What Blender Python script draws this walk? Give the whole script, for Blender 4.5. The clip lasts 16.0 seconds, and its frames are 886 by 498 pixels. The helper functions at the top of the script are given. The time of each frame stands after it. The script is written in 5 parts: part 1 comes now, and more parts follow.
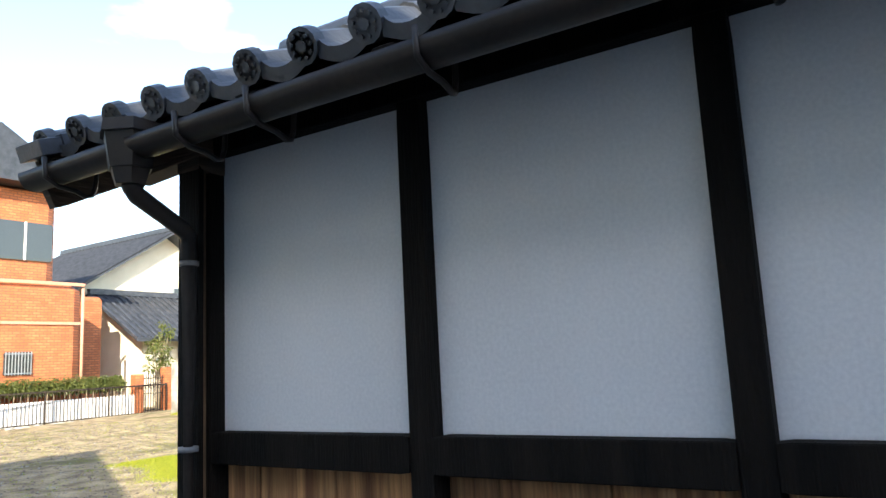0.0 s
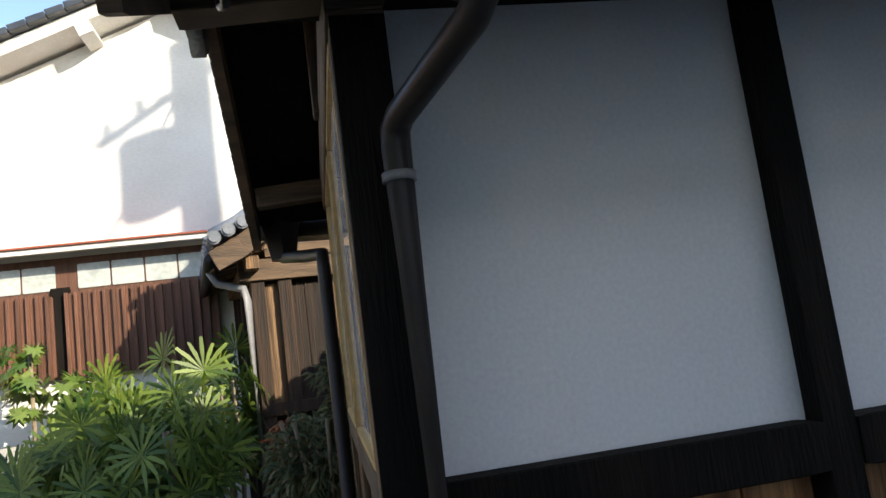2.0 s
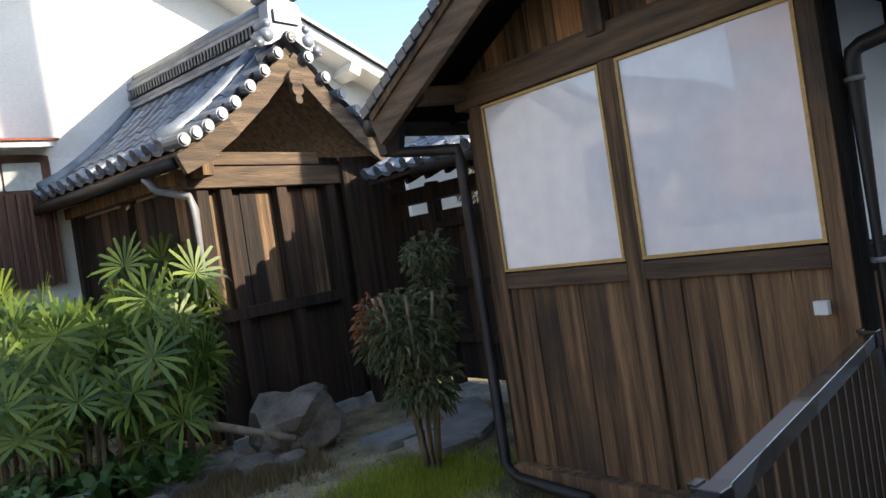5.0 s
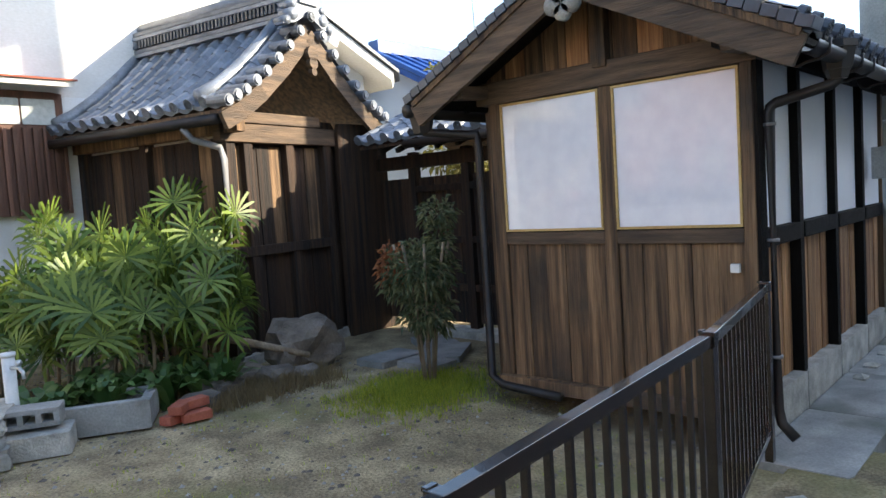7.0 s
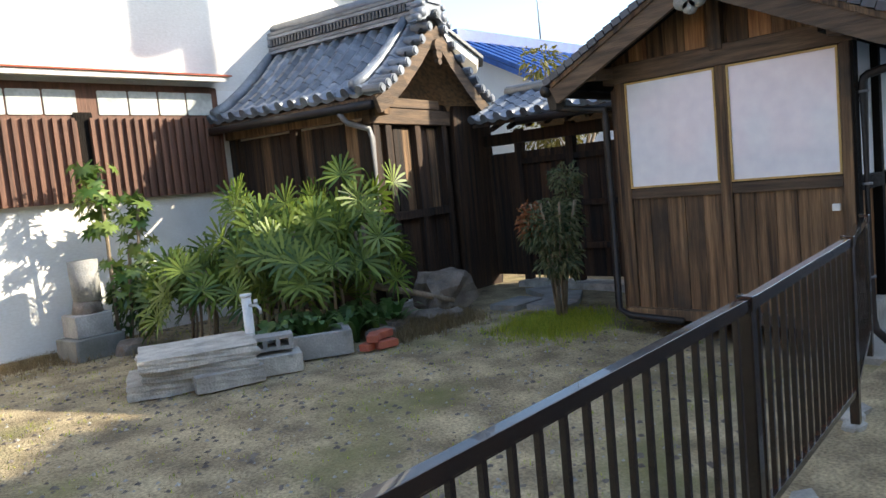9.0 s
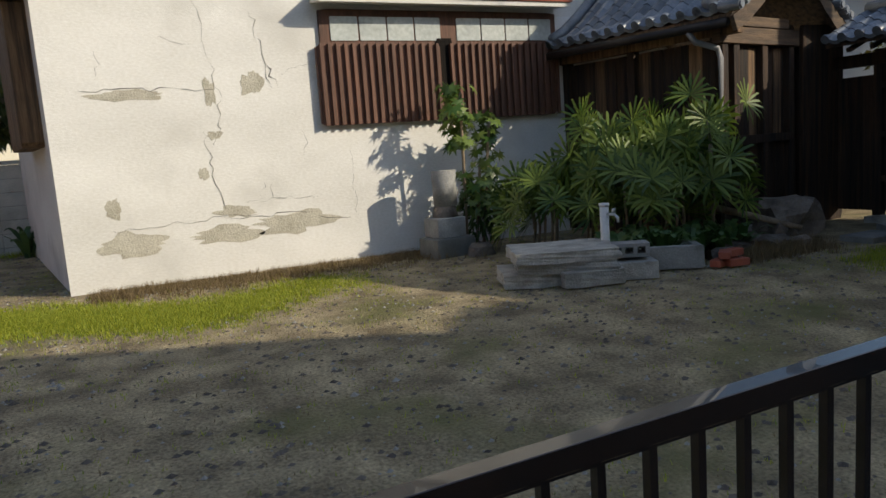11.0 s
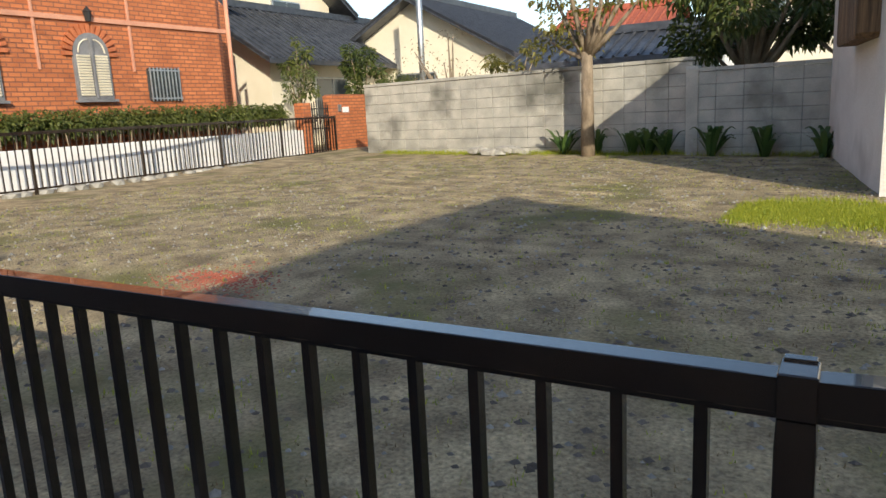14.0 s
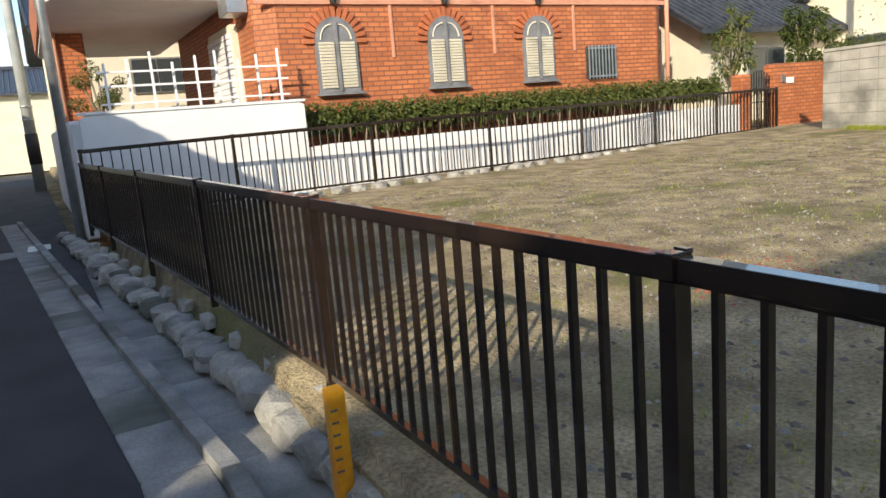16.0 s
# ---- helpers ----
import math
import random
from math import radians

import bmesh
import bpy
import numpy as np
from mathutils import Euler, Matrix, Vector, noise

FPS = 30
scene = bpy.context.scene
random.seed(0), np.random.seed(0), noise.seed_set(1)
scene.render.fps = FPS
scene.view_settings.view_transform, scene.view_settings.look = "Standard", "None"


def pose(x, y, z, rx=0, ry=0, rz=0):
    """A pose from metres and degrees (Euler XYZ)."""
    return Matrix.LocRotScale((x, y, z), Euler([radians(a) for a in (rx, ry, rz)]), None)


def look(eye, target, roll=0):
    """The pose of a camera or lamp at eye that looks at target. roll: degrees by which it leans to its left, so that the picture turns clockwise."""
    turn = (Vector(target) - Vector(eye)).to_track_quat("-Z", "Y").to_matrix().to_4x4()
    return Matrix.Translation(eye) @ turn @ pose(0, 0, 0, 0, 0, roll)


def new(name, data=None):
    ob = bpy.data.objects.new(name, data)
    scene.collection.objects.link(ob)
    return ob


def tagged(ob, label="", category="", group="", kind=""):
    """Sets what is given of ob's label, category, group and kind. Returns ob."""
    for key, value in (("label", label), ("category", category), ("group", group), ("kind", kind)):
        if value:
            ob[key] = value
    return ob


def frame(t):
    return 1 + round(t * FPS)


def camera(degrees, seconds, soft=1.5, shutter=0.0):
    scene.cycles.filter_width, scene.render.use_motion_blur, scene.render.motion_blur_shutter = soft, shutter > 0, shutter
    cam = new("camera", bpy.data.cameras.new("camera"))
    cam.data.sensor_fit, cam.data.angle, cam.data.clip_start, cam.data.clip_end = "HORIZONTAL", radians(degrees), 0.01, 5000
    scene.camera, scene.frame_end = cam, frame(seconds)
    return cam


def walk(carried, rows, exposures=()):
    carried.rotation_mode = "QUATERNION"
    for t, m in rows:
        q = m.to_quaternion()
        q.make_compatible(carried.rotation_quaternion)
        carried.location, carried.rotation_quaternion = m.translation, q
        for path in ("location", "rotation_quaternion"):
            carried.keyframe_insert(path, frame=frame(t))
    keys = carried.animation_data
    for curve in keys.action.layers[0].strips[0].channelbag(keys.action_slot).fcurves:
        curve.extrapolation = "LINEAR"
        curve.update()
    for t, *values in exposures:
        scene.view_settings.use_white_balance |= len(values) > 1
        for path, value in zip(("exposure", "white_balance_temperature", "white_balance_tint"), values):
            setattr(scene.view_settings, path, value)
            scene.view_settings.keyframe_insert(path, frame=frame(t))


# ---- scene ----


cam = camera(63.6, 16.0)
PATH = [
    (0, (2.219, -1.809, 1.344), (1.159, -0.141, 1.648), -2.9),
    (0.5, (1.536, -1.726, 1.39), (0.633, 0.036, 1.67), -3.6),
    (1, (0.935, -1.693, 1.391), (0.366, 0.205, 1.658), -5.3),
    (1.5, (0.391, -1.586, 1.369), (0.222, 0.395, 1.594), -8.3),
    (2, (-0.104, -1.506, 1.4), (0.254, 0.445, 1.658), -7.4),
    (2.5, (-0.473, -1.36, 1.413), (0.166, 0.521, 1.64), -10.5),
    (3, (-0.93, -1.296, 1.406), (-0.026, 0.461, 1.716), -8.6),
    (3.5, (-1.353, -1.193, 1.397), (-0.232, 0.449, 1.616), -9.2),
    (4, (-1.858, -1.186, 1.369), (-0.658, 0.395, 1.615), -5.2),
    (4.5, (-2.269, -1.152, 1.34), (-1.046, 0.425, 1.466), -7.1),
    (4.7, (-2.439, -1.125, 1.349), (-1.209, 0.452, 1.394), -8.1),
    (6.8, (-4.206, -1.401, 1.403), (-2.708, -0.08, 1.308), -3.7),
    (7, (-4.171, -1.459, 1.434), (-2.689, -0.124, 1.293), -3.7),
    (7.5, (-4.482, -1.589, 1.427), (-3.002, -0.251, 1.287), -4.5),
    (8, (-4.892, -1.669, 1.423), (-3.394, -0.354, 1.261), -2.9),
    (8.2, (-5.042, -1.646, 1.421), (-3.563, -0.31, 1.248), -4.1),
    (10.3, (-6.391, -1.361, 1.23), (-5.159, 0.203, 1.037), -1.3),
    (10.5, (-6.408, -1.374, 1.224), (-5.304, 0.28, 1.013), -1.8),
    (11, (-6.629, -1.277, 1.196), (-5.779, 0.512, 0.917), -4.1),
    (11.5, (-6.806, -1.271, 1.162), (-6.304, 0.645, 0.885), -4.3),
    (12, (-6.842, -1.271, 1.114), (-6.715, 0.705, 0.834), -3.3),
    (12.5, (-6.916, -1.189, 1.058), (-6.999, 0.782, 0.735), -3.8),
    (13, (-6.998, -1.201, 1.023), (-7.434, 0.713, 0.637), -2.5),
    (13.5, (-7.074, -1.22, 1.023), (-7.863, 0.578, 0.639), -3.6),
    (14, (-7.141, -1.205, 1.005), (-8.14, 0.485, 0.624), -2.9),
    (14.5, (-7.297, -1.177, 1.005), (-8.535, 0.34, 0.598), -3.6),
    (15, (-7.454, -1.326, 1.023), (-8.83, 0.064, 0.607), -5.3),
    (15.5, (-7.833, -1.366, 0.997), (-9.354, -0.122, 0.623), -4.1),
    (16, (-8.249, -1.388, 0.999), (-9.969, -0.435, 0.633), -4.8),
]
EXPOSE = ((0, 1.85), (0.5, 1.55), (1.0, 1.05), (1.5, 0.85), (2.0, 1.25), (3.0, 1.35), (4.5, 1.4), (7, 1.9), (8.2, 1.8), (10.3, 0.75), (11, 0.1), (12.5, 0.05), (13.5, 0.45), (16, 0.68))
walk(cam, [(t, look(e, g, r)) for t, e, g, r in PATH], EXPOSE)

# ---- world and sun ----
world = bpy.data.worlds.new("world")
scene.world = world
world.use_nodes = True
wn, wl = world.node_tree.nodes, world.node_tree.links
SUN_TO = Vector((0.9, -1.0, 0.6)).normalized()
sky = wn.new("ShaderNodeTexSky")
sky.sky_type, sky.sun_disc = "NISHITA", False
sky.dust_density = 0.7
sky.sun_elevation = math.asin(SUN_TO.z)
sky.sun_rotation = math.atan2(SUN_TO.x, SUN_TO.y)
cloud = wn.new("ShaderNodeTexNoise")
cloud.inputs["Scale"].default_value, cloud.inputs["Detail"].default_value = 2.6, 7
wtc = wn.new("ShaderNodeTexCoord")
wmap = wn.new("ShaderNodeMapping")
wmap.inputs["Scale"].default_value = (1, 1, 2.4)
wl.new(wtc.outputs["Generated"], wmap.inputs["Vector"])
wl.new(wmap.outputs["Vector"], cloud.inputs["Vector"])
cramp = wn.new("ShaderNodeValToRGB")
cramp.color_ramp.elements[0].position, cramp.color_ramp.elements[1].position = 0.6, 0.74
wl.new(cloud.outputs["Fac"], cramp.inputs["Fac"])
cmix = wn.new("ShaderNodeMix")
cmix.data_type = "RGBA"
cmix.inputs["B"].default_value = (4.6, 4.8, 5.2, 1)
wl.new(cramp.outputs["Color"], cmix.inputs["Factor"])
wl.new(sky.outputs["Color"], cmix.inputs["A"])
wl.new(cmix.outputs["Result"], wn["Background"].inputs["Color"])
wn["Background"].inputs["Strength"].default_value = 0.15
sun = new("sun", bpy.data.lights.new("sun", "SUN"))
sun.data.energy, sun.data.angle, sun.data.color = 3.5, radians(0.5), (1.0, 0.89, 0.7)
sun.matrix_world = look((0, 0, 30), Vector((0, 0, 30)) - SUN_TO)


# ---- materials ----
def mat(name, c1, c2, rough=0.8, scale=(6, 6, 6), fine=40, bump=0.3, metal=0.0, rnd=0.0, c3=None, stain=0.0, coat=0.0, spec=0.5, grain=0.35):
    """Two-scale noise in metres: broad mottling c1 to c2, fine grain, per-object shade, stains of c3."""
    m = bpy.data.materials.new(name)
    m.use_nodes = True
    n, l = m.node_tree.nodes, m.node_tree.links
    b = n["Principled BSDF"]
    geo = n.new("ShaderNodeNewGeometry")
    info = n.new("ShaderNodeObjectInfo")
    shift = n.new("ShaderNodeVectorMath")
    shift.operation = "MULTIPLY_ADD"
    comb = n.new("ShaderNodeCombineXYZ")
    for k in ("X", "Y", "Z"):
        l.new(info.outputs["Random"], comb.inputs[k])
    shift.inputs[1].default_value = (7, 13, 5) if rnd else (0, 0, 0)
    l.new(comb.outputs[0], shift.inputs[0])
    l.new(geo.outputs["Position"], shift.inputs[2])
    mp = n.new("ShaderNodeMapping")
    mp.inputs["Scale"].default_value = scale
    l.new(shift.outputs[0], mp.inputs["Vector"])
    n1 = n.new("ShaderNodeTexNoise")
    n1.inputs["Scale"].default_value, n1.inputs["Detail"].default_value = 1, 6
    l.new(mp.outputs[0], n1.inputs["Vector"])
    n2 = n.new("ShaderNodeTexNoise")
    n2.inputs["Scale"].default_value, n2.inputs["Detail"].default_value = fine / max(scale), 4
    l.new(mp.outputs[0], n2.inputs["Vector"])
    r = n.new("ShaderNodeValToRGB")
    r.color_ramp.elements[0].position, r.color_ramp.elements[1].position = 0.32, 0.68
    r.color_ramp.elements[0].color, r.color_ramp.elements[1].color = (*c1, 1), (*c2, 1)
    l.new(n1.outputs["Fac"], r.inputs["Fac"])
    col = r.outputs["Color"]
    g = n.new("ShaderNodeMix")
    g.data_type, g.blend_type = "RGBA", "OVERLAY"
    g.inputs["Factor"].default_value = grain
    l.new(col, g.inputs["A"])
    l.new(n2.outputs["Fac"], g.inputs["B"])
    col = g.outputs["Result"]
    if c3:
        n3 = n.new("ShaderNodeTexNoise")
        n3.inputs["Scale"].default_value, n3.inputs["Detail"].default_value = 0.9, 5
        l.new(shift.outputs[0], n3.inputs["Vector"])
        r3 = n.new("ShaderNodeMapRange")
        r3.inputs["From Min"].default_value, r3.inputs["From Max"].default_value = 0.62 - 0.3 * stain, 0.75 - 0.2 * stain
        l.new(n3.outputs["Fac"], r3.inputs["Value"])
        x = n.new("ShaderNodeMix")
        x.data_type = "RGBA"
        x.inputs["B"].default_value = (*c3, 1)
        l.new(r3.outputs[0], x.inputs["Factor"])
        l.new(col, x.inputs["A"])
        col = x.outputs["Result"]
    if rnd:
        hs = n.new("ShaderNodeHueSaturation")
        mr = n.new("ShaderNodeMapRange")
        mr.inputs["To Min"].default_value, mr.inputs["To Max"].default_value = 1 - rnd, 1 + rnd
        l.new(info.outputs["Random"], mr.inputs["Value"])
        l.new(mr.outputs[0], hs.inputs["Value"])
        l.new(col, hs.inputs["Color"])
        col = hs.outputs["Color"]
    l.new(col, b.inputs["Base Color"])
    b.inputs["Roughness"].default_value, b.inputs["Metallic"].default_value = rough, metal
    b.inputs["Specular IOR Level"].default_value = spec
    if coat:
        b.inputs["Coat Weight"].default_value, b.inputs["Coat Roughness"].default_value = coat, 0.02
    if bump:
        bp = n.new("ShaderNodeBump")
        bp.inputs["Strength"].default_value, bp.inputs["Distance"].default_value = bump, 0.01
        l.new(n2.outputs["Fac"], bp.inputs["Height"])
        l.new(bp.outputs[0], b.inputs["Normal"])
    return m


def leafmat(name, c1, c2, rough=0.45):
    m = bpy.data.materials.new(name)
    m.use_nodes = True
    n, l = m.node_tree.nodes, m.node_tree.links
    b = n["Principled BSDF"]
    geo = n.new("ShaderNodeNewGeometry")
    r = n.new("ShaderNodeValToRGB")
    r.color_ramp.elements[0].color, r.color_ramp.elements[1].color = (*c1, 1), (*c2, 1)
    l.new(geo.outputs["Random Per Island"], r.inputs["Fac"])
    l.new(r.outputs["Color"], b.inputs["Base Color"])
    b.inputs["Roughness"].default_value = rough
    tr = n.new("ShaderNodeBsdfTranslucent")
    l.new(r.outputs["Color"], tr.inputs["Color"])
    mx = n.new("ShaderNodeMixShader")
    mx.inputs["Fac"].default_value = 0.3
    l.new(b.outputs[0], mx.inputs[1])
    l.new(tr.outputs[0], mx.inputs[2])
    l.new(mx.outputs[0], n["Material Output"].inputs["Surface"])
    return m


def brickmat(name, c1, c2, mortar, w, h):
    """Brick facing tile: running bond on walls that run along x or y."""
    m = mat(name, c1, c2, 0.7, (2, 2, 2), 60, 0.2)
    n, l = m.node_tree.nodes, m.node_tree.links
    b = n["Principled BSDF"]
    geo = n.new("ShaderNodeNewGeometry")
    sep = n.new("ShaderNodeSeparateXYZ")
    l.new(geo.outputs["Position"], sep.inputs[0])
    add = n.new("ShaderNodeMath")
    l.new(sep.outputs["X"], add.inputs[0])
    l.new(sep.outputs["Y"], add.inputs[1])
    comb = n.new("ShaderNodeCombineXYZ")
    l.new(add.outputs[0], comb.inputs["X"])
    l.new(sep.outputs["Z"], comb.inputs["Y"])
    t = n.new("ShaderNodeTexBrick")
    t.inputs["Scale"].default_value = 1
    t.inputs["Brick Width"].default_value, t.inputs["Row Height"].default_value = w, h
    t.inputs["Mortar Size"].default_value = 0.012
    t.inputs["Mortar"].default_value = (*mortar, 1)
    l.new(comb.outputs[0], t.inputs["Vector"])
    old = b.inputs["Base Color"].links[0].from_socket
    dark = n.new("ShaderNodeMix")
    dark.data_type, dark.blend_type = "RGBA", "MULTIPLY"
    dark.inputs["Factor"].default_value = 1
    dark.inputs["B"].default_value = (0.75, 0.7, 0.7, 1)
    l.new(old, dark.inputs["A"])
    l.new(old, t.inputs["Color1"])
    l.new(dark.outputs["Result"], t.inputs["Color2"])
    l.new(t.outputs["Color"], b.inputs["Base Color"])
    bp = n.new("ShaderNodeBump")
    bp.invert = True
    bp.inputs["Strength"].default_value, bp.inputs["Distance"].default_value = 1.0, 0.012
    l.new(t.outputs["Fac"], bp.inputs["Height"])
    l.new(bp.outputs[0], b.inputs["Normal"])
    return m


def glass(name, tint=(0.5, 0.55, 0.55), rough=0.05):
    return mat(name, tint, tint, rough, bump=0, spec=0.8)


M_SOIL = mat("soil", (0.185, 0.142, 0.082), (0.5, 0.4, 0.235), 0.95, (3.1, 3.1, 3.1), 55, 2.5, c3=(0.17, 0.16, 0.055), stain=0.3, grain=0.95)
M_ASPHALT = mat("asphalt", (0.035, 0.036, 0.04), (0.06, 0.06, 0.066), 0.85, (2, 2, 2), 160, 0.6)
M_CONC = mat("concrete", (0.2, 0.2, 0.19), (0.36, 0.35, 0.33), 0.9, (4, 4, 4), 60, 0.5, rnd=0.12, c3=(0.11, 0.115, 0.09), stain=0.35)
M_STONE = mat("stone", (0.26, 0.25, 0.22), (0.48, 0.46, 0.41), 0.9, (7, 7, 7), 70, 0.9, rnd=0.15)
M_DSTONE = mat("dark_stone", (0.09, 0.075, 0.06), (0.24, 0.2, 0.165), 0.9, (5, 5, 5), 50, 1.0, rnd=0.15)
M_BLOCK = mat("concrete_block", (0.36, 0.35, 0.31), (0.52, 0.5, 0.44), 0.92, (3, 3, 3), 90, 0.6, c3=(0.13, 0.13, 0.11), stain=0.3)
M_PLASTER = mat("plaster", (0.66, 0.67, 0.69), (0.74, 0.75, 0.77), 0.8, (1.2, 1.2, 1.2), 90, 0.04)
M_OLDPLASTER = mat("old_plaster", (0.66, 0.64, 0.6), (0.78, 0.76, 0.72), 0.85, (0.8, 0.8, 1.6), 50, 0.25, c3=(0.58, 0.56, 0.52), stain=0.2)
M_BAREPLASTER = mat("bare_plaster", (0.4, 0.37, 0.3), (0.52, 0.49, 0.41), 0.95, (6, 6, 6), 60, 0.8)
M_CRACK = mat("crack", (0.07, 0.065, 0.06), (0.22, 0.21, 0.19), 1, bump=0)
M_ACRYL = mat("white_board", (0.72, 0.72, 0.77), (0.77, 0.77, 0.82), 0.45, (1, 1, 1), 10, 0.0, coat=1.0)
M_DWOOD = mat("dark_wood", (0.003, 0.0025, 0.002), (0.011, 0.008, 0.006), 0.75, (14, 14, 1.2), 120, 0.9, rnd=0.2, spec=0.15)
M_WOOD = mat("weathered_wood", (0.04, 0.022, 0.011), (0.23, 0.135, 0.066), 0.75, (22, 22, 1.0), 130, 1.0, rnd=0.3, grain=0.7, c3=(0.03, 0.023, 0.018), stain=0.2)
M_HWOOD = mat("beam_wood", (0.05, 0.033, 0.021), (0.15, 0.095, 0.055), 0.75, (2, 2, 22), 120, 0.8, rnd=0.2)
M_RWOOD = mat("reddish_boards", (0.12, 0.045, 0.018), (0.46, 0.25, 0.11), 0.7, (24, 24, 0.9), 130, 1.0, rnd=0.3, grain=0.7)
M_BLKWOOD = mat("charred_wood", (0.006, 0.005, 0.0045), (0.06, 0.03, 0.014), 0.8, (20, 20, 0.8), 120, 1.0, rnd=0.4, grain=0.7)
M_TRIM = mat("yellow_trim", (0.42, 0.27, 0.09), (0.5, 0.33, 0.12), 0.6, (4, 4, 4), 50, 0.1)
M_TILE = mat("roof_tile", (0.10, 0.115, 0.14), (0.22, 0.24, 0.275), 0.38, (5, 5, 5), 50, 0.25, rnd=0.3, spec=0.7)
M_TILEDK = mat("dark_roof_tile", (0.022, 0.026, 0.034), (0.06, 0.066, 0.08), 0.42, (5, 5, 5), 50, 0.25, rnd=0.3, spec=0.7)
M_BTILE = mat("blue_roof_tile", (0.02, 0.06, 0.22), (0.03, 0.1, 0.34), 0.3, (5, 5, 5), 40, 0.1, rnd=0.2)
M_PIPE = mat("brown_pvc", (0.018, 0.015, 0.014), (0.035, 0.028, 0.025), 0.4, (5, 5, 5), 60, 0.05, spec=0.3)
M_GREYPIPE = mat("grey_pvc", (0.16, 0.16, 0.165), (0.24, 0.24, 0.25), 0.45, (5, 5, 5), 60, 0.1)
M_FENCE = mat("bronze_fence", (0.016, 0.010, 0.007), (0.028, 0.017, 0.011), 0.25, (9, 9, 2), 120, 0.03, coat=0.6)
M_SHUT = mat("shutter_wood", (0.085, 0.038, 0.022), (0.17, 0.075, 0.045), 0.65, (18, 18, 1.2), 110, 0.4, rnd=0.2)
M_FROST = mat("frosted_glass", (0.42, 0.45, 0.44), (0.52, 0.55, 0.53), 0.25, (3, 3, 3), 20, 0.0)
M_DGLASS = glass("dark_glass", (0.05, 0.06, 0.065))
M_BRICK = brickmat("brick_facing", (0.52, 0.165, 0.058), (0.64, 0.22, 0.08), (0.26, 0.1, 0.055), 0.23, 0.085)
M_REDBRICK = mat("red_brick", (0.3, 0.07, 0.04), (0.4, 0.12, 0.07), 0.85, (8, 8, 8), 80, 0.5, rnd=0.15)
M_ARCH = mat("arch_brick", (0.4, 0.115, 0.045), (0.5, 0.16, 0.065), 0.8, (8, 8, 8), 60, 0.3, rnd=0.12)
M_BAND = mat("pink_stone_band", (0.55, 0.26, 0.17), (0.62, 0.31, 0.2), 0.8, (5, 5, 5), 60, 0.2)
M_WHITE = mat("white_paint", (0.74, 0.74, 0.74), (0.82, 0.82, 0.81), 0.75, (1.5, 1.5, 1.5), 60, 0.1)
M_CREAM = mat("cream_render", (0.7, 0.64, 0.5), (0.78, 0.72, 0.58), 0.85, (1.5, 1.5, 1.5), 60, 0.2)
M_METAL = mat("galvanised", (0.4, 0.42, 0.43), (0.55, 0.57, 0.58), 0.4, (6, 6, 6), 60, 0.1, metal=0.8)
M_GREYPOLE = mat("pole_concrete", (0.27, 0.29, 0.28), (0.38, 0.4, 0.39), 0.8, (3, 3, 3), 60, 0.2)
M_BLACK = mat("black_rubber", (0.015, 0.015, 0.015), (0.03, 0.03, 0.03), 0.6, bump=0.05)
M_YELLOW = mat("yellow_plastic", (0.75, 0.3, 0.01), (0.85, 0.38, 0.015), 0.45, (4, 4, 4), 40, 0.05)
M_PLASTIC = mat("white_plastic", (0.62, 0.63, 0.62), (0.72, 0.73, 0.72), 0.4, (4, 4, 4), 40, 0.03)
M_BARK = mat("bark", (0.16, 0.12, 0.08), (0.34, 0.27, 0.19), 0.95, (8, 8, 3), 60, 1.0)
M_PALM = leafmat("palm_leaf", (0.03, 0.08, 0.012), (0.2, 0.27, 0.04), 0.5)
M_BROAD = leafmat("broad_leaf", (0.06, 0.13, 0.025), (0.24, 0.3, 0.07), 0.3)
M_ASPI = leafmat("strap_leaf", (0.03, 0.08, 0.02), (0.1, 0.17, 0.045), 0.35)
M_NAND = leafmat("nandina_leaf", (0.04, 0.075, 0.03), (0.19, 0.19, 0.09), 0.5)
M_NANDRED = leafmat("nandina_red", (0.2, 0.06, 0.02), (0.34, 0.14, 0.05), 0.5)
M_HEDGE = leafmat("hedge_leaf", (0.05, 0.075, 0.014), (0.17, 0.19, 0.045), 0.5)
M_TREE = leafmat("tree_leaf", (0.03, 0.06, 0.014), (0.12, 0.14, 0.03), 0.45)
M_YTREE = leafmat("yellowing_leaf", (0.09, 0.1, 0.02), (0.26, 0.22, 0.04), 0.5)
M_GRASS = leafmat("grass", (0.16, 0.24, 0.015), (0.46, 0.46, 0.04), 0.6)
M_DRY = leafmat("dry_grass", (0.14, 0.1, 0.05), (0.3, 0.22, 0.11), 0.8)


# ---- building helpers ----
BASE = {}


def thing(name, loc, label, category, group="", kind=""):
    ob = new(name)
    ob.location = loc
    ob.empty_display_size = 0.1
    BASE[ob] = Matrix.Translation(-Vector(loc))
    return tagged(ob, label, category, group, kind)


def mesh_of(bm, name, material, smooth=False):
    me = bpy.data.meshes.new(name)
    bmesh.ops.recalc_face_normals(bm, faces=bm.faces)
    bm.to_mesh(me)
    bm.free()
    me.materials.append(material)
    if smooth:
        for p in me.polygons:
            p.use_smooth = True
    return me


def adopt(ob, parent):
    if parent is not None:
        ob.parent = parent
        ob.matrix_parent_inverse = BASE.get(parent, Matrix.Identity(4))
    return ob


def part(name, bm, material, parent=None, label="", smooth=False):
    ob = adopt(new(name, mesh_of(bm, name, material, smooth)), parent)
    return tagged(ob, label)


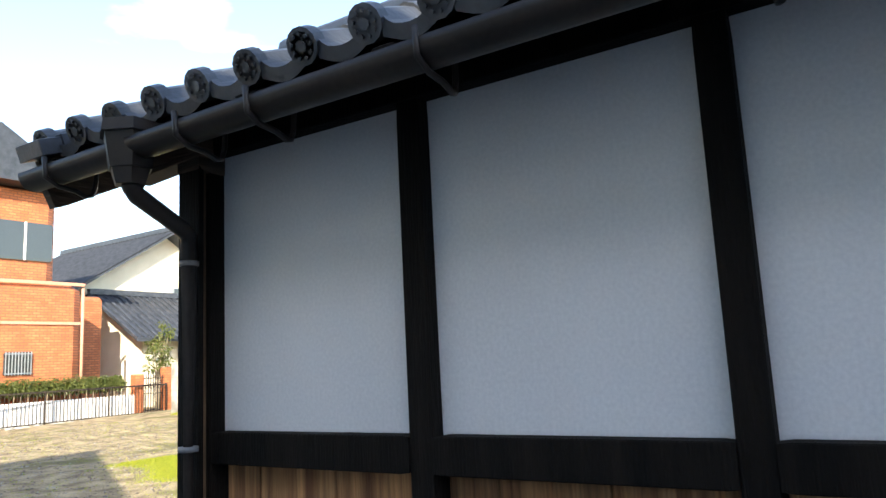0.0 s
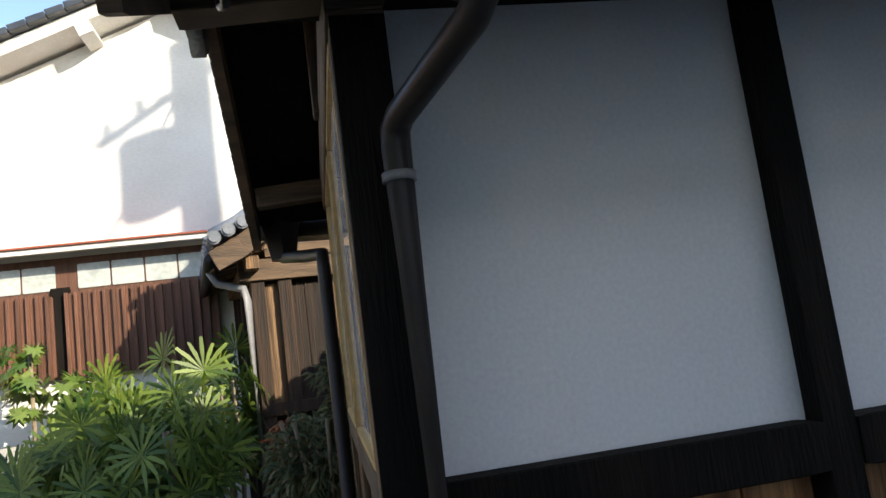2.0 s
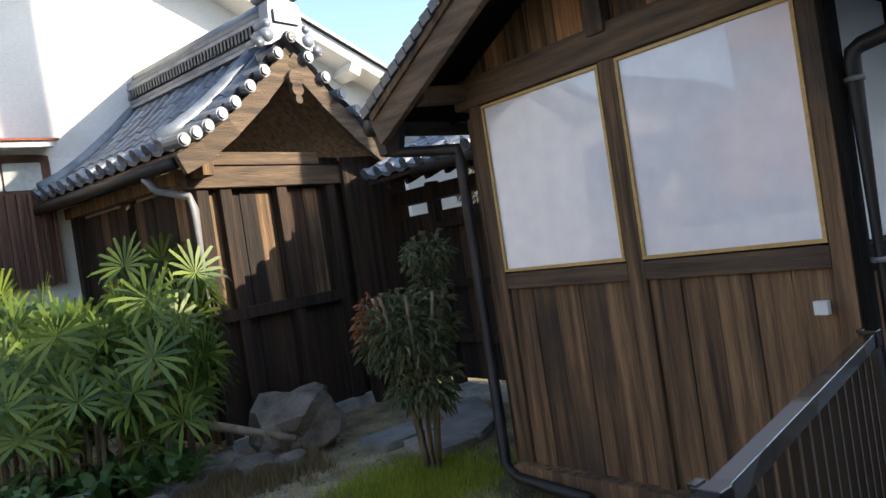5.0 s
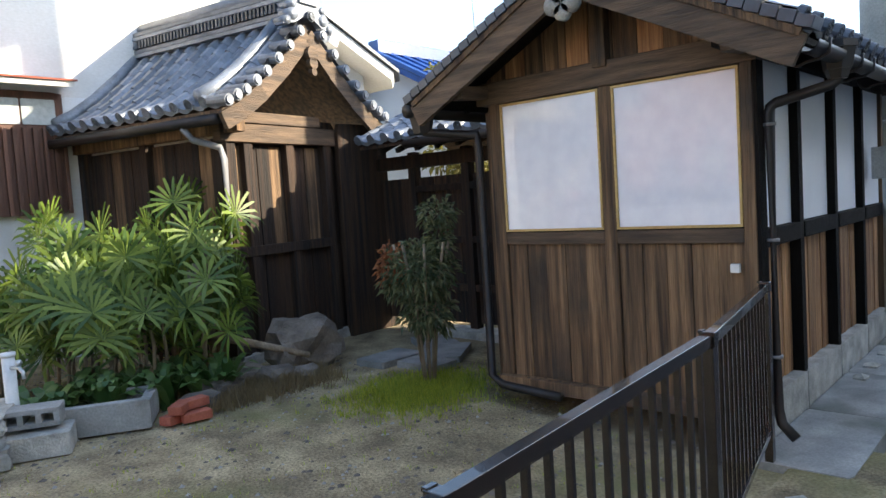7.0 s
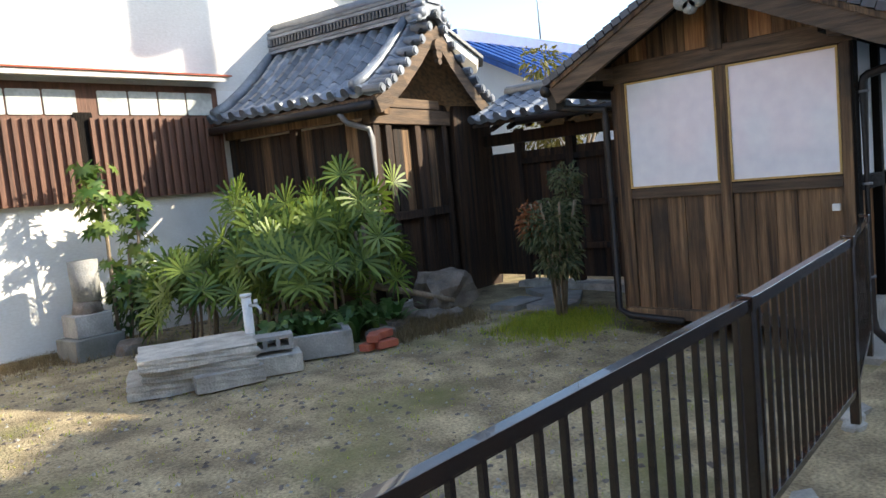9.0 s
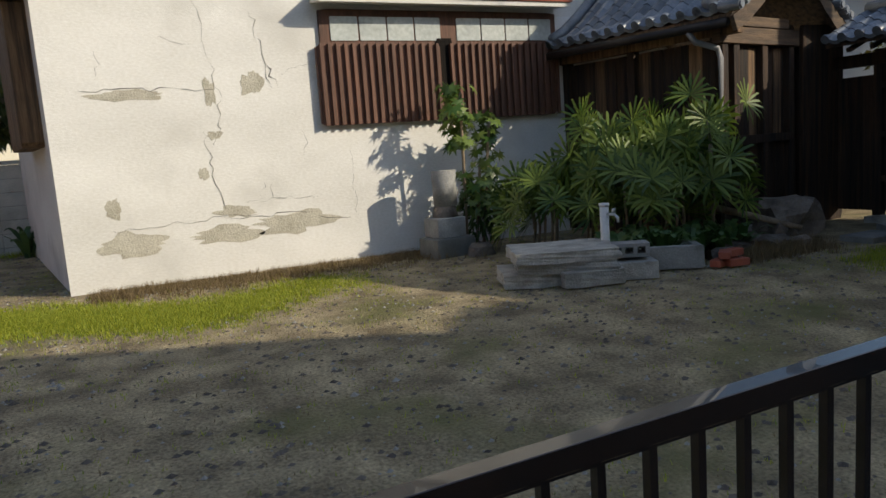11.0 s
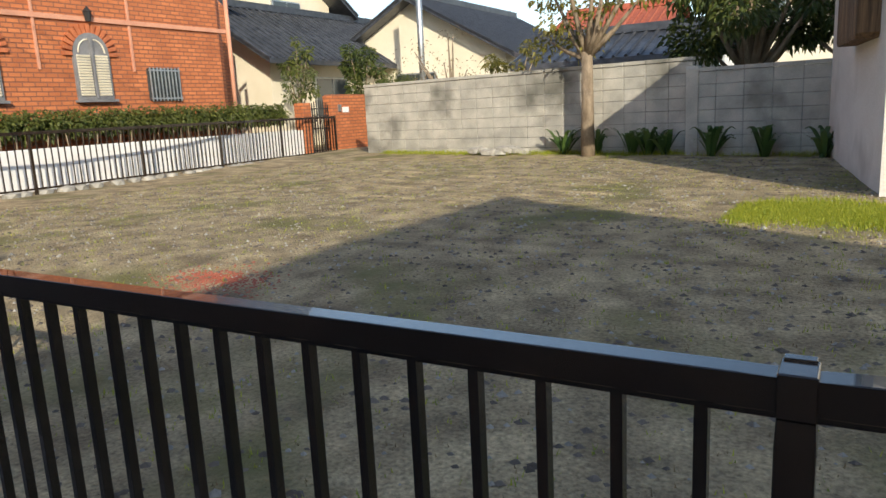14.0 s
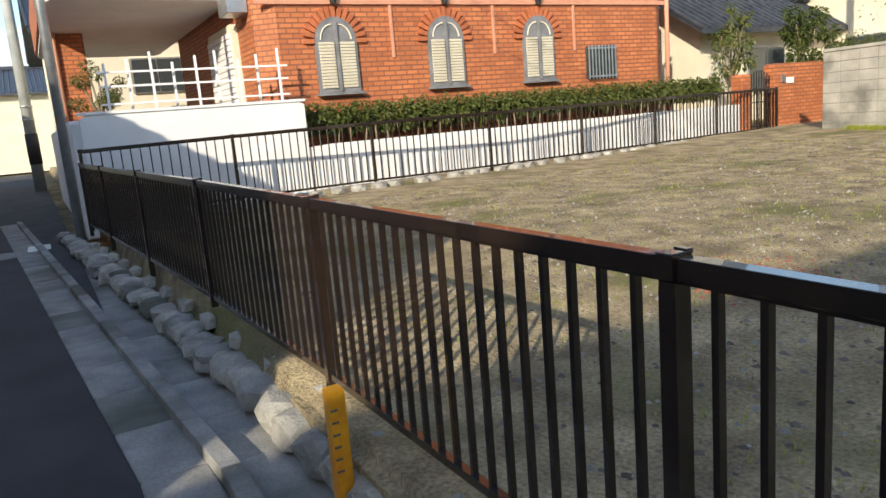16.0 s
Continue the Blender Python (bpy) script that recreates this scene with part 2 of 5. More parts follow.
def raw(name, verts, faces, material, parent=None, label="", smooth=False):
    me = bpy.data.meshes.new(name)
    me.from_pydata(verts, [], faces)
    me.update()
    me.materials.append(material)
    if smooth:
        for p in me.polygons:
            p.use_smooth = True
    ob = adopt(new(name, me), parent)
    return tagged(ob, label)


UNIT = {}


def blk(name, material, parent, c, s, m=None, label="", rz=0.0, rx=0.0, ry=0.0):
    """One bevelled block: centre c, size s; blocks of one material share a mesh."""
    key = material.name
    if key not in UNIT:
        bm = bmesh.new()
        bmesh.ops.create_cube(bm, size=1)
        bmesh.ops.bevel(bm, geom=list(bm.edges), offset=0.035, segments=1, affect="EDGES")
        UNIT[key] = mesh_of(bm, "block_" + key, material)
    ob = adopt(new(name, UNIT[key]), parent)
    ob.matrix_basis = (m or Matrix.Identity(4)) @ pose(*c, rx, ry, rz) @ Matrix.Diagonal((*s, 1))
    return tagged(ob, label)


def beam(name, material, parent, a, b, w, h, label=""):
    """A block from a to b with width w (sideways) and height h."""
    a, b = Vector(a), Vector(b)
    d = b - a
    m = Matrix.Translation((a + b) / 2) @ d.to_track_quat("X", "Z").to_matrix().to_4x4()
    return blk(name, material, parent, (0, 0, 0), (d.length, w, h), m, label)


def tube_bm(bm, pts, r, seg=10, r2=None):
    pts = [Vector(p) for p in pts]
    rings = []
    for i, p in enumerate(pts):
        d = (pts[min(i + 1, len(pts) - 1)] - pts[max(i - 1, 0)]).normalized()
        q = d.to_track_quat("Z", "Y")
        rr = r if r2 is None else r + (r2 - r) * i / (len(pts) - 1)
        rings.append([bm.verts.new(p + q @ Vector((rr * math.cos(a), rr * math.sin(a), 0))) for a in [2 * math.pi * k / seg for k in range(seg)]])
    for u, v in zip(rings, rings[1:]):
        for k in range(seg):
            bm.faces.new((u[k], u[(k + 1) % seg], v[(k + 1) % seg], v[k]))
    bm.faces.new(rings[0])
    bm.faces.new(rings[-1][::-1])
    return bm


def tube(name, material, parent, pts, r, seg=10, label="", r2=None):
    return part(name, tube_bm(bmesh.new(), pts, r, seg, r2), material, parent, label, True)


def prism(name, material, parent, poly, a, b, axis="y", label=""):
    """A flat outline drawn out from a to b along an axis; poly in the two other axes."""
    bm = bmesh.new()
    f = {"y": lambda u, v, w: (u, w, v), "x": lambda u, v, w: (w, u, v), "z": lambda u, v, w: (u, v, w)}[axis]
    lo = [bm.verts.new(f(u, v, a)) for u, v in poly]
    hi = [bm.verts.new(f(u, v, b)) for u, v in poly]
    bm.faces.new(lo)
    bm.faces.new(hi[::-1])
    for i in range(len(poly)):
        j = (i + 1) % len(poly)
        bm.faces.new((lo[i], lo[j], hi[j], hi[i]))
    return part(name, bm, material, parent, label)


def rock_bm(bm, c, s, seed, cuts=2):
    geom = bmesh.ops.create_icosphere(bm, subdivisions=cuts, radius=1)
    off = Vector((seed * 3.1, seed * 1.7, seed))
    for v in geom["verts"]:
        n = v.co.normalized()
        k = 1 + 0.35 * noise.noise(n * 1.6 + off) + 0.12 * noise.noise(n * 5 + off)
        p = Vector((max(-0.8, min(0.8, n.x)), max(-0.8, min(0.8, n.y)), max(-0.75, min(0.75, n.z)))) * 1.25 * k
        v.co = Vector(c) + Vector((p.x * s[0], p.y * s[1], p.z * s[2]))


def rock(name, c, s, seed, material=None, parent=None, label="", category="", group="", cuts=2):
    bm = bmesh.new()
    rock_bm(bm, c, s, seed, cuts)
    ob = part(name, bm, material or M_STONE, parent, label)
    return tagged(ob, label, category, group)


def bend(x):
    """The street line turns a little towards the viewer's side past the middle of the lot."""
    return 0.07 * (x + 11.2) if x < -11.2 else 0.0


def ground_z(x, y):
    """Height of the lot: lower along the street fence, rising gently at the back."""
    s = min(1, max(0, y / 3))
    b = min(1, max(0, (y - 7) / 5))
    z = -0.15 * (1 - s * s * (3 - 2 * s)) + 0.1 * b
    return z + 0.02 * noise.noise(Vector((x * 0.7, y * 0.7, 0))) + 0.008 * noise.noise(Vector((x * 3, y * 3, 5)))


# tiles
def tile_mesh(name, material, w, length, disc=False):
    """Curved pan tile: cross-section along x, slope along -y; eave tiles carry a round end disc with a boss."""
    bm = bmesh.new()
    prof = []
    for i in range(9):
        u = i / 8
        z = 0.16 * w * math.cos(2 * math.pi * (u - 0.12)) + (0.06 * w if u < 0.3 else 0)
        prof.append((u * w * 1.08 - w / 2, z))
    rows = []
    for y, dz in ((length * 0.6, 0.0), (-length * 0.55, 0.012)):
        rows.append([bm.verts.new((x, y, z + dz)) for x, z in prof])
        rows.append([bm.verts.new((x, y, z + dz - 0.016)) for x, z in prof])
    a, b, c, d = rows
    for i in range(8):
        bm.faces.new((a[i], a[i + 1], c[i + 1], c[i]))
        bm.faces.new((b[i], d[i], d[i + 1], b[i + 1]))
        bm.faces.new((c[i], c[i + 1], d[i + 1], d[i]))
    if disc:
        cx, cz, y = -w * 0.38, 0.02, -length * 0.55
        for r, y0, y1 in ((0.052, y + 0.03, y - 0.012), (0.040, y - 0.012, y - 0.006), (0.016, y - 0.006, y - 0.016)):
            tube_bm(bm, [(cx, y0, cz), (cx, y1, cz)], r, 14)
        for k in range(9):
            t = k * 2 * math.pi / 9
            tube_bm(bm, [(cx + 0.033 * math.cos(t), y - 0.008, cz + 0.033 * math.sin(t)), (cx + 0.033 * math.cos(t), y - 0.018, cz + 0.033 * math.sin(t))], 0.006, 5)
        lip = [(w * (k / 8) * 0.8 - w * 0.2, -0.012 - 0.028 * math.sin(math.pi * k / 8)) for k in range(9)]
        for (x0, z0), (x1, z1) in zip(lip, lip[1:]):
            bm.faces.new([bm.verts.new(p) for p in ((x0, y - 0.004, z0 + 0.03), (x1, y - 0.004, z1 + 0.03), (x1, y - 0.004, z1 - 0.012), (x0, y - 0.004, z0 - 0.012))])
    return mesh_of(bm, name, material, False)


def lay_tiles(parent, origin, along, length, curve, material, w=0.215, step=0.21, name="tile"):
    """Tiles over a slope. origin: ridge start; along: unit vector of the ridge; curve: (run, drop) pairs down the slope to its sideways direction."""
    along, side = Vector(along), Vector(along).cross(Vector((0, 0, 1)))
    plain = tile_mesh("tile_" + material.name, material, w, step)
    eave = tile_mesh("eave_tile_" + material.name, material, w, step, True)
    pts = [Vector(origin) + side * r - Vector((0, 0, d)) for r, d in curve]
    n = max(1, round(length / w))
    # resample the curve in steps
    segs = [(a, b) for a, b in zip(pts, pts[1:])]
    total = sum((b - a).length for a, b in segs)
    rows = max(1, round(total / step))
    for k in range(rows):
        s = (k + 0.5) / rows * total
        for a, b in segs:
            if s <= (b - a).length:
                break
            s -= (b - a).length
        d = (b - a).normalized()
        p = a + d * s
        up = along.cross(-d)
        if up.z < 0:
            up = -up
        ax = (-d).cross(up)
        basis = Matrix((ax, -d, up)).transposed().to_4x4()
        for i in range(n):
            q = p + along * ((i + 0.5) * length / n) + up * (0.028 + 0.004 * random.random())
            ob = adopt(new(name, eave if k == rows - 1 else plain), parent)
            ob.matrix_basis = Matrix.Translation(q) @ basis @ pose(0, 0, 0, 0, 0, random.uniform(-1, 1))
    return rows


def slab_curve(parent, name, material, origin, along, length, curve, thick, drop=0.03, label=""):
    """The boarding under the tiles of a slope."""
    along = Vector(along)
    side = along.cross(Vector((0, 0, 1)))
    bm = bmesh.new()
    top0 = [Vector(origin) + side * r - Vector((0, 0, d + drop)) for r, d in curve]
    sets = [[bm.verts.new(p + o) for p in top0] for o in (Vector((0, 0, 0)), along * length, Vector((0, 0, -thick)), along * length - Vector((0, 0, thick)))]
    a, b, c, d = sets
    for i in range(len(top0) - 1):
        bm.faces.new((a[i], a[i + 1], b[i + 1], b[i]))
        bm.faces.new((c[i], d[i], d[i + 1], c[i + 1]))
        bm.faces.new((a[i], c[i], c[i + 1], a[i + 1]))
        bm.faces.new((b[i], b[i + 1], d[i + 1], d[i]))
    bm.faces.new((a[-1], c[-1], d[-1], b[-1]))
    bm.faces.new((a[0], b[0], d[0], c[0]))
    return part(name, bm, material, parent, label)


# ---- ground, road, kerbs ----
def ground():
    xs = [-900, -300, -100, -40] + [-24 + 0.25 * i for i in range(121)] + [15, 40, 100, 300, 900]
    ys = [-0.62, -0.5, -0.35, -0.15] + [0.25 * i for i in range(61)] + [18, 30, 60, 200, 900]
    v = [(x, y, ground_z(x, y) - (0.35 if y < -0.55 else 0) - (0.06 if (x > -0.05 and y < 1.8) else 0)) for y in ys for x in xs]
    # the street side of the one sheet lies under the road
    low = [(x, y, -0.45) for y in (-900, -200, -40, -0.63) for x in xs]
    v = low + v
    n, rows = len(xs), len(ys) + 4
    f = [(j * n + i, j * n + i + 1, (j + 1) * n + i + 1, (j + 1) * n + i) for j in range(rows - 1) for i in range(n - 1)]
    tagged(raw("ground", v, f, M_SOIL, smooth=True), "bare brown earth lot with moss and sparse weeds", "ground", kind="structure")


ground()
road = blk("road", M_ASPHALT, None, (-10, -3.05, -0.42), (90, 3.94, 0.14))
tagged(road, "dark grey asphalt street surface, worn smooth", "road", kind="structure")
apron = thing("pavement", (2.5, -0.3, -0.2), "grey concrete apron between wooden house and street", "pavement", kind="structure")
for i in range(8):
    blk("slab", M_CONC, apron, (0.35 + 1.1 * i, -0.33, -0.18), (1.09, 0.5, 0.12))
gut = thing("gutter_channel", (-9, -0.8, -0.4), "grey concrete roadside drain with kerb blocks", "gutter", kind="structure")
for i in range(56):
    x = 9.5 - 0.6 * i
    blk("drain_slab", M_CONC, gut, (x, -1.09 + bend(x), -0.40), (0.598, 0.27, 0.12), rx=random.uniform(-0.6, 0.6), rz=4 if x < -11.2 else 0)
    blk("kerb_block", M_CONC, gut, (x + 0.2, -0.905 + bend(x), -0.355), (0.6, 0.085, 0.14 if x < -5 else 0.42), rz=4 if x < -11.2 else 0)
    if x < -5:
        blk("channel_floor", M_CONC, gut, (x, -0.72 + bend(x), -0.42), (0.6, 0.34, 0.1))
rev = thing("stone_edging", (-8, -0.25, -0.2), "rough grey fieldstones set in a row below fence", "stone edging", kind="structure")
for i in range(56):
    x = -5.2 - 0.27 * i + random.uniform(-0.05, 0.05)
    rock("stone", (x, -0.53 + bend(x) + random.uniform(-0.03, 0.03), -0.29), (0.16, 0.09 + 0.03 * random.random(), 0.06 + 0.025 * random.random()), i, M_STONE if i % 3 else M_CONC, rev, cuts=2)
for i in range(22):
    x = -5.2 - 0.6 * i
    rock("infill_stone", (x, -0.43 + bend(x), -0.2), (0.08, 0.05, 0.06), i + 300, M_STONE, rev, cuts=1)
blk("earth_bed", M_SOIL, rev, (-8.2, -0.46, -0.29), (6.2, 0.2, 0.2))
blk("verge", M_SOIL, rev, (-2.45, -0.55, -0.24), (5.5, 0.56, 0.22))
blk("gutter_grate", M_METAL, None, (-19.4, -1.5, -0.335), (0.6, 0.28, 0.03))
tagged(bpy.data.objects["gutter_grate"], "grey steel drain grating beside the asphalt street", "drain grate")
for x, y in ((-19.2, -1.9), (-16.5, -2.2)):
    bm = bmesh.new()
    tube_bm(bm, [(x, y, -0.36), (x, y, -0.343)], 0.32, 24)
    tagged(part("manhole_cover", bm, M_CONC), "round grey iron manhole cover in asphalt", "manhole cover", "manhole covers")

# ---- street fence ----
def fence_run(fence, posts, height, spacing=0.1):
    """Rails, posts and bars between a row of post places; z of a place is the top of the rail."""
    for k, p in enumerate(posts):
        p = Vector(p)
        blk("post", M_FENCE, fence, (p.x, p.y, p.z - 0.05 - (height + 0.1) / 2), (0.042, 0.045, height + 0.1))
        blk("rail_clamp", M_FENCE, fence, (p.x, p.y, p.z - 0.02), (0.04, 0.056, 0.052))
        blk("clamp_tab", M_FENCE, fence, (p.x, p.y + 0.026, p.z + 0.004), (0.034, 0.016, 0.01))
    for a, b in zip(posts, posts[1:]):
        a, b = Vector(a), Vector(b)
        up = Vector((0, 0, 1))
        beam("top_rail", M_FENCE, fence, a - up * 0.022, b - up * 0.022, 0.04, 0.042)
        beam("rail_lip", M_FENCE, fence, a - up * 0.047, b - up * 0.047, 0.022, 0.012)
        beam("bottom_rail", M_FENCE, fence, a - up * (height - 0.02), b - up * (height - 0.02), 0.03, 0.032)
        yaw = math.degrees(math.atan2(b.y - a.y, b.x - a.x))
        n = max(2, round((b - a).length / spacing))
        for i in range(1, n):
            q = a.lerp(b, i / n)
            blk("bar", M_FENCE, fence, (q.x, q.y, q.z - height / 2 - 0.02), (0.016, 0.02, height - 0.05), rz=yaw)


street_fence = thing("metal_fence", (-9, -0.35, -0.1), "dark bronze metal railing along the street", "fence")
fence_run(street_fence, [(-0.25, -0.2, 0.88), (-1.7, -0.47, 0.9), (-3.19, -0.525, 0.865), (-5.19, -0.46, 0.785), (-7.187, -0.38, 0.706), (-9.185, -0.378, 0.709), (-11.186, -0.385, 0.704),
                         (-13.18, -0.47, 0.72), (-15.18, -0.6, 0.74), (-17.18, -0.74, 0.76), (-18.75, -0.86, 0.78)], 0.82)
far_fence = thing("metal_fence", (-18.6, 5, 0), "dark bronze metal railing before the white wall", "fence")
fence_run(far_fence, [(-18.75, -0.84, 0.95), (-18.6, 1.1, 0.98), (-18.5, 3.2, 1.0), (-18.4, 5.31, 1.0), (-18.55, 7.44, 1.0), (-18.8, 9.56, 1.0), (-19.05, 11.69, 1.0), (-19.1, 13.8, 1.0)], 0.92, 0.12)
for i in range(40):
    y = 0.5 + 0.33 * i
    rock("fieldstone", (-18.0 - 0.075 * y, y + random.uniform(-0.1, 0.1), 0.03), (0.12, 0.12, 0.07), i + 80, M_STONE, None, "rough pale fieldstone at the foot of fence", "stone", "edging stones", cuts=1)

# ---- small wooden house with white panels ----
house = thing("wooden_house", (2.5, 0.85, 0), "small timber house with white plaster and tiled roof", "house")
XE, YB = 3.75, 1.76   # length and depth
TOPZ, BOTZ = 2.155, 1.127
posts_x = [0.03] + [0.995 + 0.91 * i for i in range(3)]
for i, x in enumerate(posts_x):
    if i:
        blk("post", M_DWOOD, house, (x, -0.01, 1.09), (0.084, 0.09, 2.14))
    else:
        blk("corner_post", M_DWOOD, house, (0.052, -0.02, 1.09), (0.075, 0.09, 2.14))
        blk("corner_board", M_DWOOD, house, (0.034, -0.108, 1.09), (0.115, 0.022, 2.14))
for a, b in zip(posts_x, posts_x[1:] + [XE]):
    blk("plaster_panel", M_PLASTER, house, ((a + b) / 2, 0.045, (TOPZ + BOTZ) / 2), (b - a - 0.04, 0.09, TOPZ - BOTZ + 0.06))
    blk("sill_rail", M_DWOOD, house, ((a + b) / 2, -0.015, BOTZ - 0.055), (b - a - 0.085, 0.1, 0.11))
    n = 5
    for k in range(n):
        w = (b - a - 0.09) / n
        blk("board", M_RWOOD, house, (a + 0.045 + w * (k + 0.5), 0.03 + 0.006 * (k % 2), 0.58), (w - 0.004, 0.03, 0.94))
    blk("foundation_stone", M_STONE, house, ((a + b) / 2, 0.0, -0.03), (b - a - 0.02, 0.14, 0.29))
blk("wall_plate", M_DWOOD, house, (XE / 2, -0.01, 2.2), (XE + 0.5, 0.1, 0.1))
# gable end
GB, GT = 1.163, 2.072
for y, w in ((-0.06, 0.07), (0.815, 0.09), (1.7, 0.1)):
    blk("gable_post", M_WOOD, house, (0.02, y, 1.06), (0.09, w, 2.1))
beam("tie_beam", M_HWOOD, house, (0.03, -0.12, 2.16), (0.03, 1.85, 2.16), 0.13, 0.16)
for y0, y1 in ((-0.022, 0.768), (0.862, 1.648)):
    yc, wd = (y0 + y1) / 2, y1 - y0
    blk("white_board", M_ACRYL, house, (0.0, yc, (GB + GT) / 2), (0.03, wd, GT - GB), label="glossy white board in thin yellow trim")
    for z in (GB + 0.008, GT - 0.008):
        blk("trim", M_TRIM, house, (-0.012, yc, z), (0.03, wd, 0.016))
    for y in (y0 + 0.008, y1 - 0.008):
        blk("trim", M_TRIM, house, (-0.012, y, (GB + GT) / 2), (0.03, 0.016, GT - GB - 0.034))
    blk("sill_rail", M_HWOOD, house, (0.02, yc, GB - 0.05), (0.09, wd, 0.085))
    n = 5
    for k in range(n):
        w = wd / n * random.uniform(0.94, 1.0)
        blk("board", M_WOOD, house, (0.01 + 0.005 * (k % 2), y0 + wd / n * (k + 0.5), 0.61), (0.03, wd / n - 0.004, 1.02))
blk("ground_sill", M_WOOD, house, (-0.02, 0.83, 0.07), (0.12, 1.85, 0.09))
for k in range(11):
    y = 0.0 + 0.17 * k
    h = 0.5 * (1 - abs(y - 0.85) / 1.15)
    blk("gable_board", M_WOOD if k % 3 else M_RWOOD, house, (0.03, y, 2.2 + h / 2), (0.02, 0.165, h + 0.1))
blk("king_post", M_WOOD, house, (-0.01, 0.83, 2.42), (0.09, 0.1, 0.44))
blk("back_wall", M_WOOD, house, (XE / 2, YB, 1.05), (XE, 0.08, 2.1))
blk("end_wall", M_WOOD, house, (XE, 0.85, 1.2), (0.08, YB, 2.4))
blk("inner_wall", M_DWOOD, house, (0.06, 0.85, 1.05), (0.04, YB - 0.1, 2.08))
# roof: ridge along x
RID = (-0.37, 0.85, 2.8)
slope = [(0, 0.0), (0.65, 0.33), (1.27, 0.64)]
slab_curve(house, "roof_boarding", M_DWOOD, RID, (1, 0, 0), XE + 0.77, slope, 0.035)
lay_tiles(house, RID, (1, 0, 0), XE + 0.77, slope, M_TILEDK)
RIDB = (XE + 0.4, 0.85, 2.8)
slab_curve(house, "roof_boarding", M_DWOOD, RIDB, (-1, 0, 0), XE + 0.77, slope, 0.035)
lay_tiles(house, RIDB, (-1, 0, 0), XE + 0.77, slope, M_TILEDK)
for s in (-1, 1):
    beam("bargeboard", M_HWOOD, house, (-0.37, 0.85, 2.69), (-0.37, 0.85 + s * 1.29, 2.035), 0.04, 0.17)
    beam("roof_edge_strip", M_WOOD, house, (-0.39, 0.85, 2.785), (-0.39, 0.85 + s * 1.3, 2.12), 0.03, 0.04)
    for k in range(17):
        p = 0.06 + 0.079 * k
        blk("edge_tile", M_TILEDK, house, (-0.34, 0.85 + s * p, 2.835 - 0.505 * p), (0.16, 0.085, 0.06), rx=-s * 20)
    beam("purlin", M_HWOOD, house, (-0.33, 0.85 + s * 0.93, 2.15), (0.1, 0.85 + s * 0.93, 2.18), 0.09, 0.09)
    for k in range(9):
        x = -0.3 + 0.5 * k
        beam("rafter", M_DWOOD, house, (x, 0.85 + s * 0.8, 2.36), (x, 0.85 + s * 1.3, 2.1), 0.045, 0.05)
for k in range(4):
    blk("ridge_tile", M_TILEDK, house, (1.65, 0.85, 2.81 + 0.045 * k), (XE + 0.7, 0.26 - 0.03 * k, 0.04))
tube("ridge_cap", M_TILEDK, house, [(-0.4, 0.85, 3.02), (XE + 0.3, 0.85, 2.99)], 0.07, 12)
# white carved gable pendant
bm = bmesh.new()
for dx, dz, r in ((0, 0, 0.085), (0.06, -0.09, 0.06), (-0.06, -0.09, 0.06), (0, -0.14, 0.05)):
    tube_bm(bm, [(-0.43, 0.85 + dx, 2.63 + dz), (-0.385, 0.85 + dx, 2.63 + dz)], r, 16)
part("gable_pendant", bm, M_STONE, house, "pale carved wooden gable pendant", True)
# eaves gutter, brackets, hopper and downpipe
bm = bmesh.new()
prof = [(0.058 * math.cos(t), 0.058 * math.sin(t)) for t in [math.pi * (1 + k / 10) for k in range(11)]]
prof += [(0.051 * math.cos(t), 0.051 * math.sin(t)) for t in [math.pi * (2 - k / 10) for k in range(11)]]
ends = [[bm.verts.new((x, -0.47 + u, 2.075 + v)) for u, v in prof] for x in (-0.38, XE + 0.3)]
for i in range(len(prof)):
    j = (i + 1) % len(prof)
    bm.faces.new((ends[0][i], ends[0][j], ends[1][j], ends[1][i]))
part("eaves_gutter", bm, M_PIPE, house, smooth=True)
for x in (-0.2, 0.5, 0.8, 1.36, 2.1, 2.9, 3.7):
    tube("gutter_bracket", M_PIPE, house, [(x, -0.532, 2.1), (x, -0.525, 2.03), (x, -0.48, 2.006), (x, -0.42, 2.0), (x, -0.38, 1.985), (x - 0.01, -0.35, 1.995), (x - 0.015, -0.335, 2.03), (x - 0.015, -0.33, 2.12)], 0.009, 6)
bm = bmesh.new()
for z0, z1, s0, s1 in ((2.13, 2.09, 0.075, 0.08), (2.09, 1.98, 0.07, 0.055), (1.98, 1.93, 0.05, 0.038)):
    lo = bmesh.ops.create_cone(bm, cap_ends=True, segments=6, radius1=s1 * 1.3, radius2=s0 * 1.3, depth=z0 - z1)
    bmesh.ops.translate(bm, verts=lo["verts"], vec=(0.2, -0.47, (z0 + z1) / 2 + 0.01))
part("rain_hopper", bm, M_PIPE, house)
tube("downpipe", M_PIPE, house, [(0.2, -0.47, 1.96), (0.2, -0.465, 1.935), (0.19, -0.44, 1.915), (0.09, -0.18, 1.845), (0.08, -0.155, 1.825), (0.078, -0.15, 1.79), (0.075, -0.15, 0.1), (0.07, -0.17, 0.02), (0.05, -0.25, -0.05)], 0.03, 14, "dark brown plastic downpipe")
for z in (1.72, 1.07, 0.4):
    tube("pipe_clip", M_GREYPIPE, house, [(0.077, -0.15, z), (0.077, -0.15, z + 0.018)], 0.0345, 14)
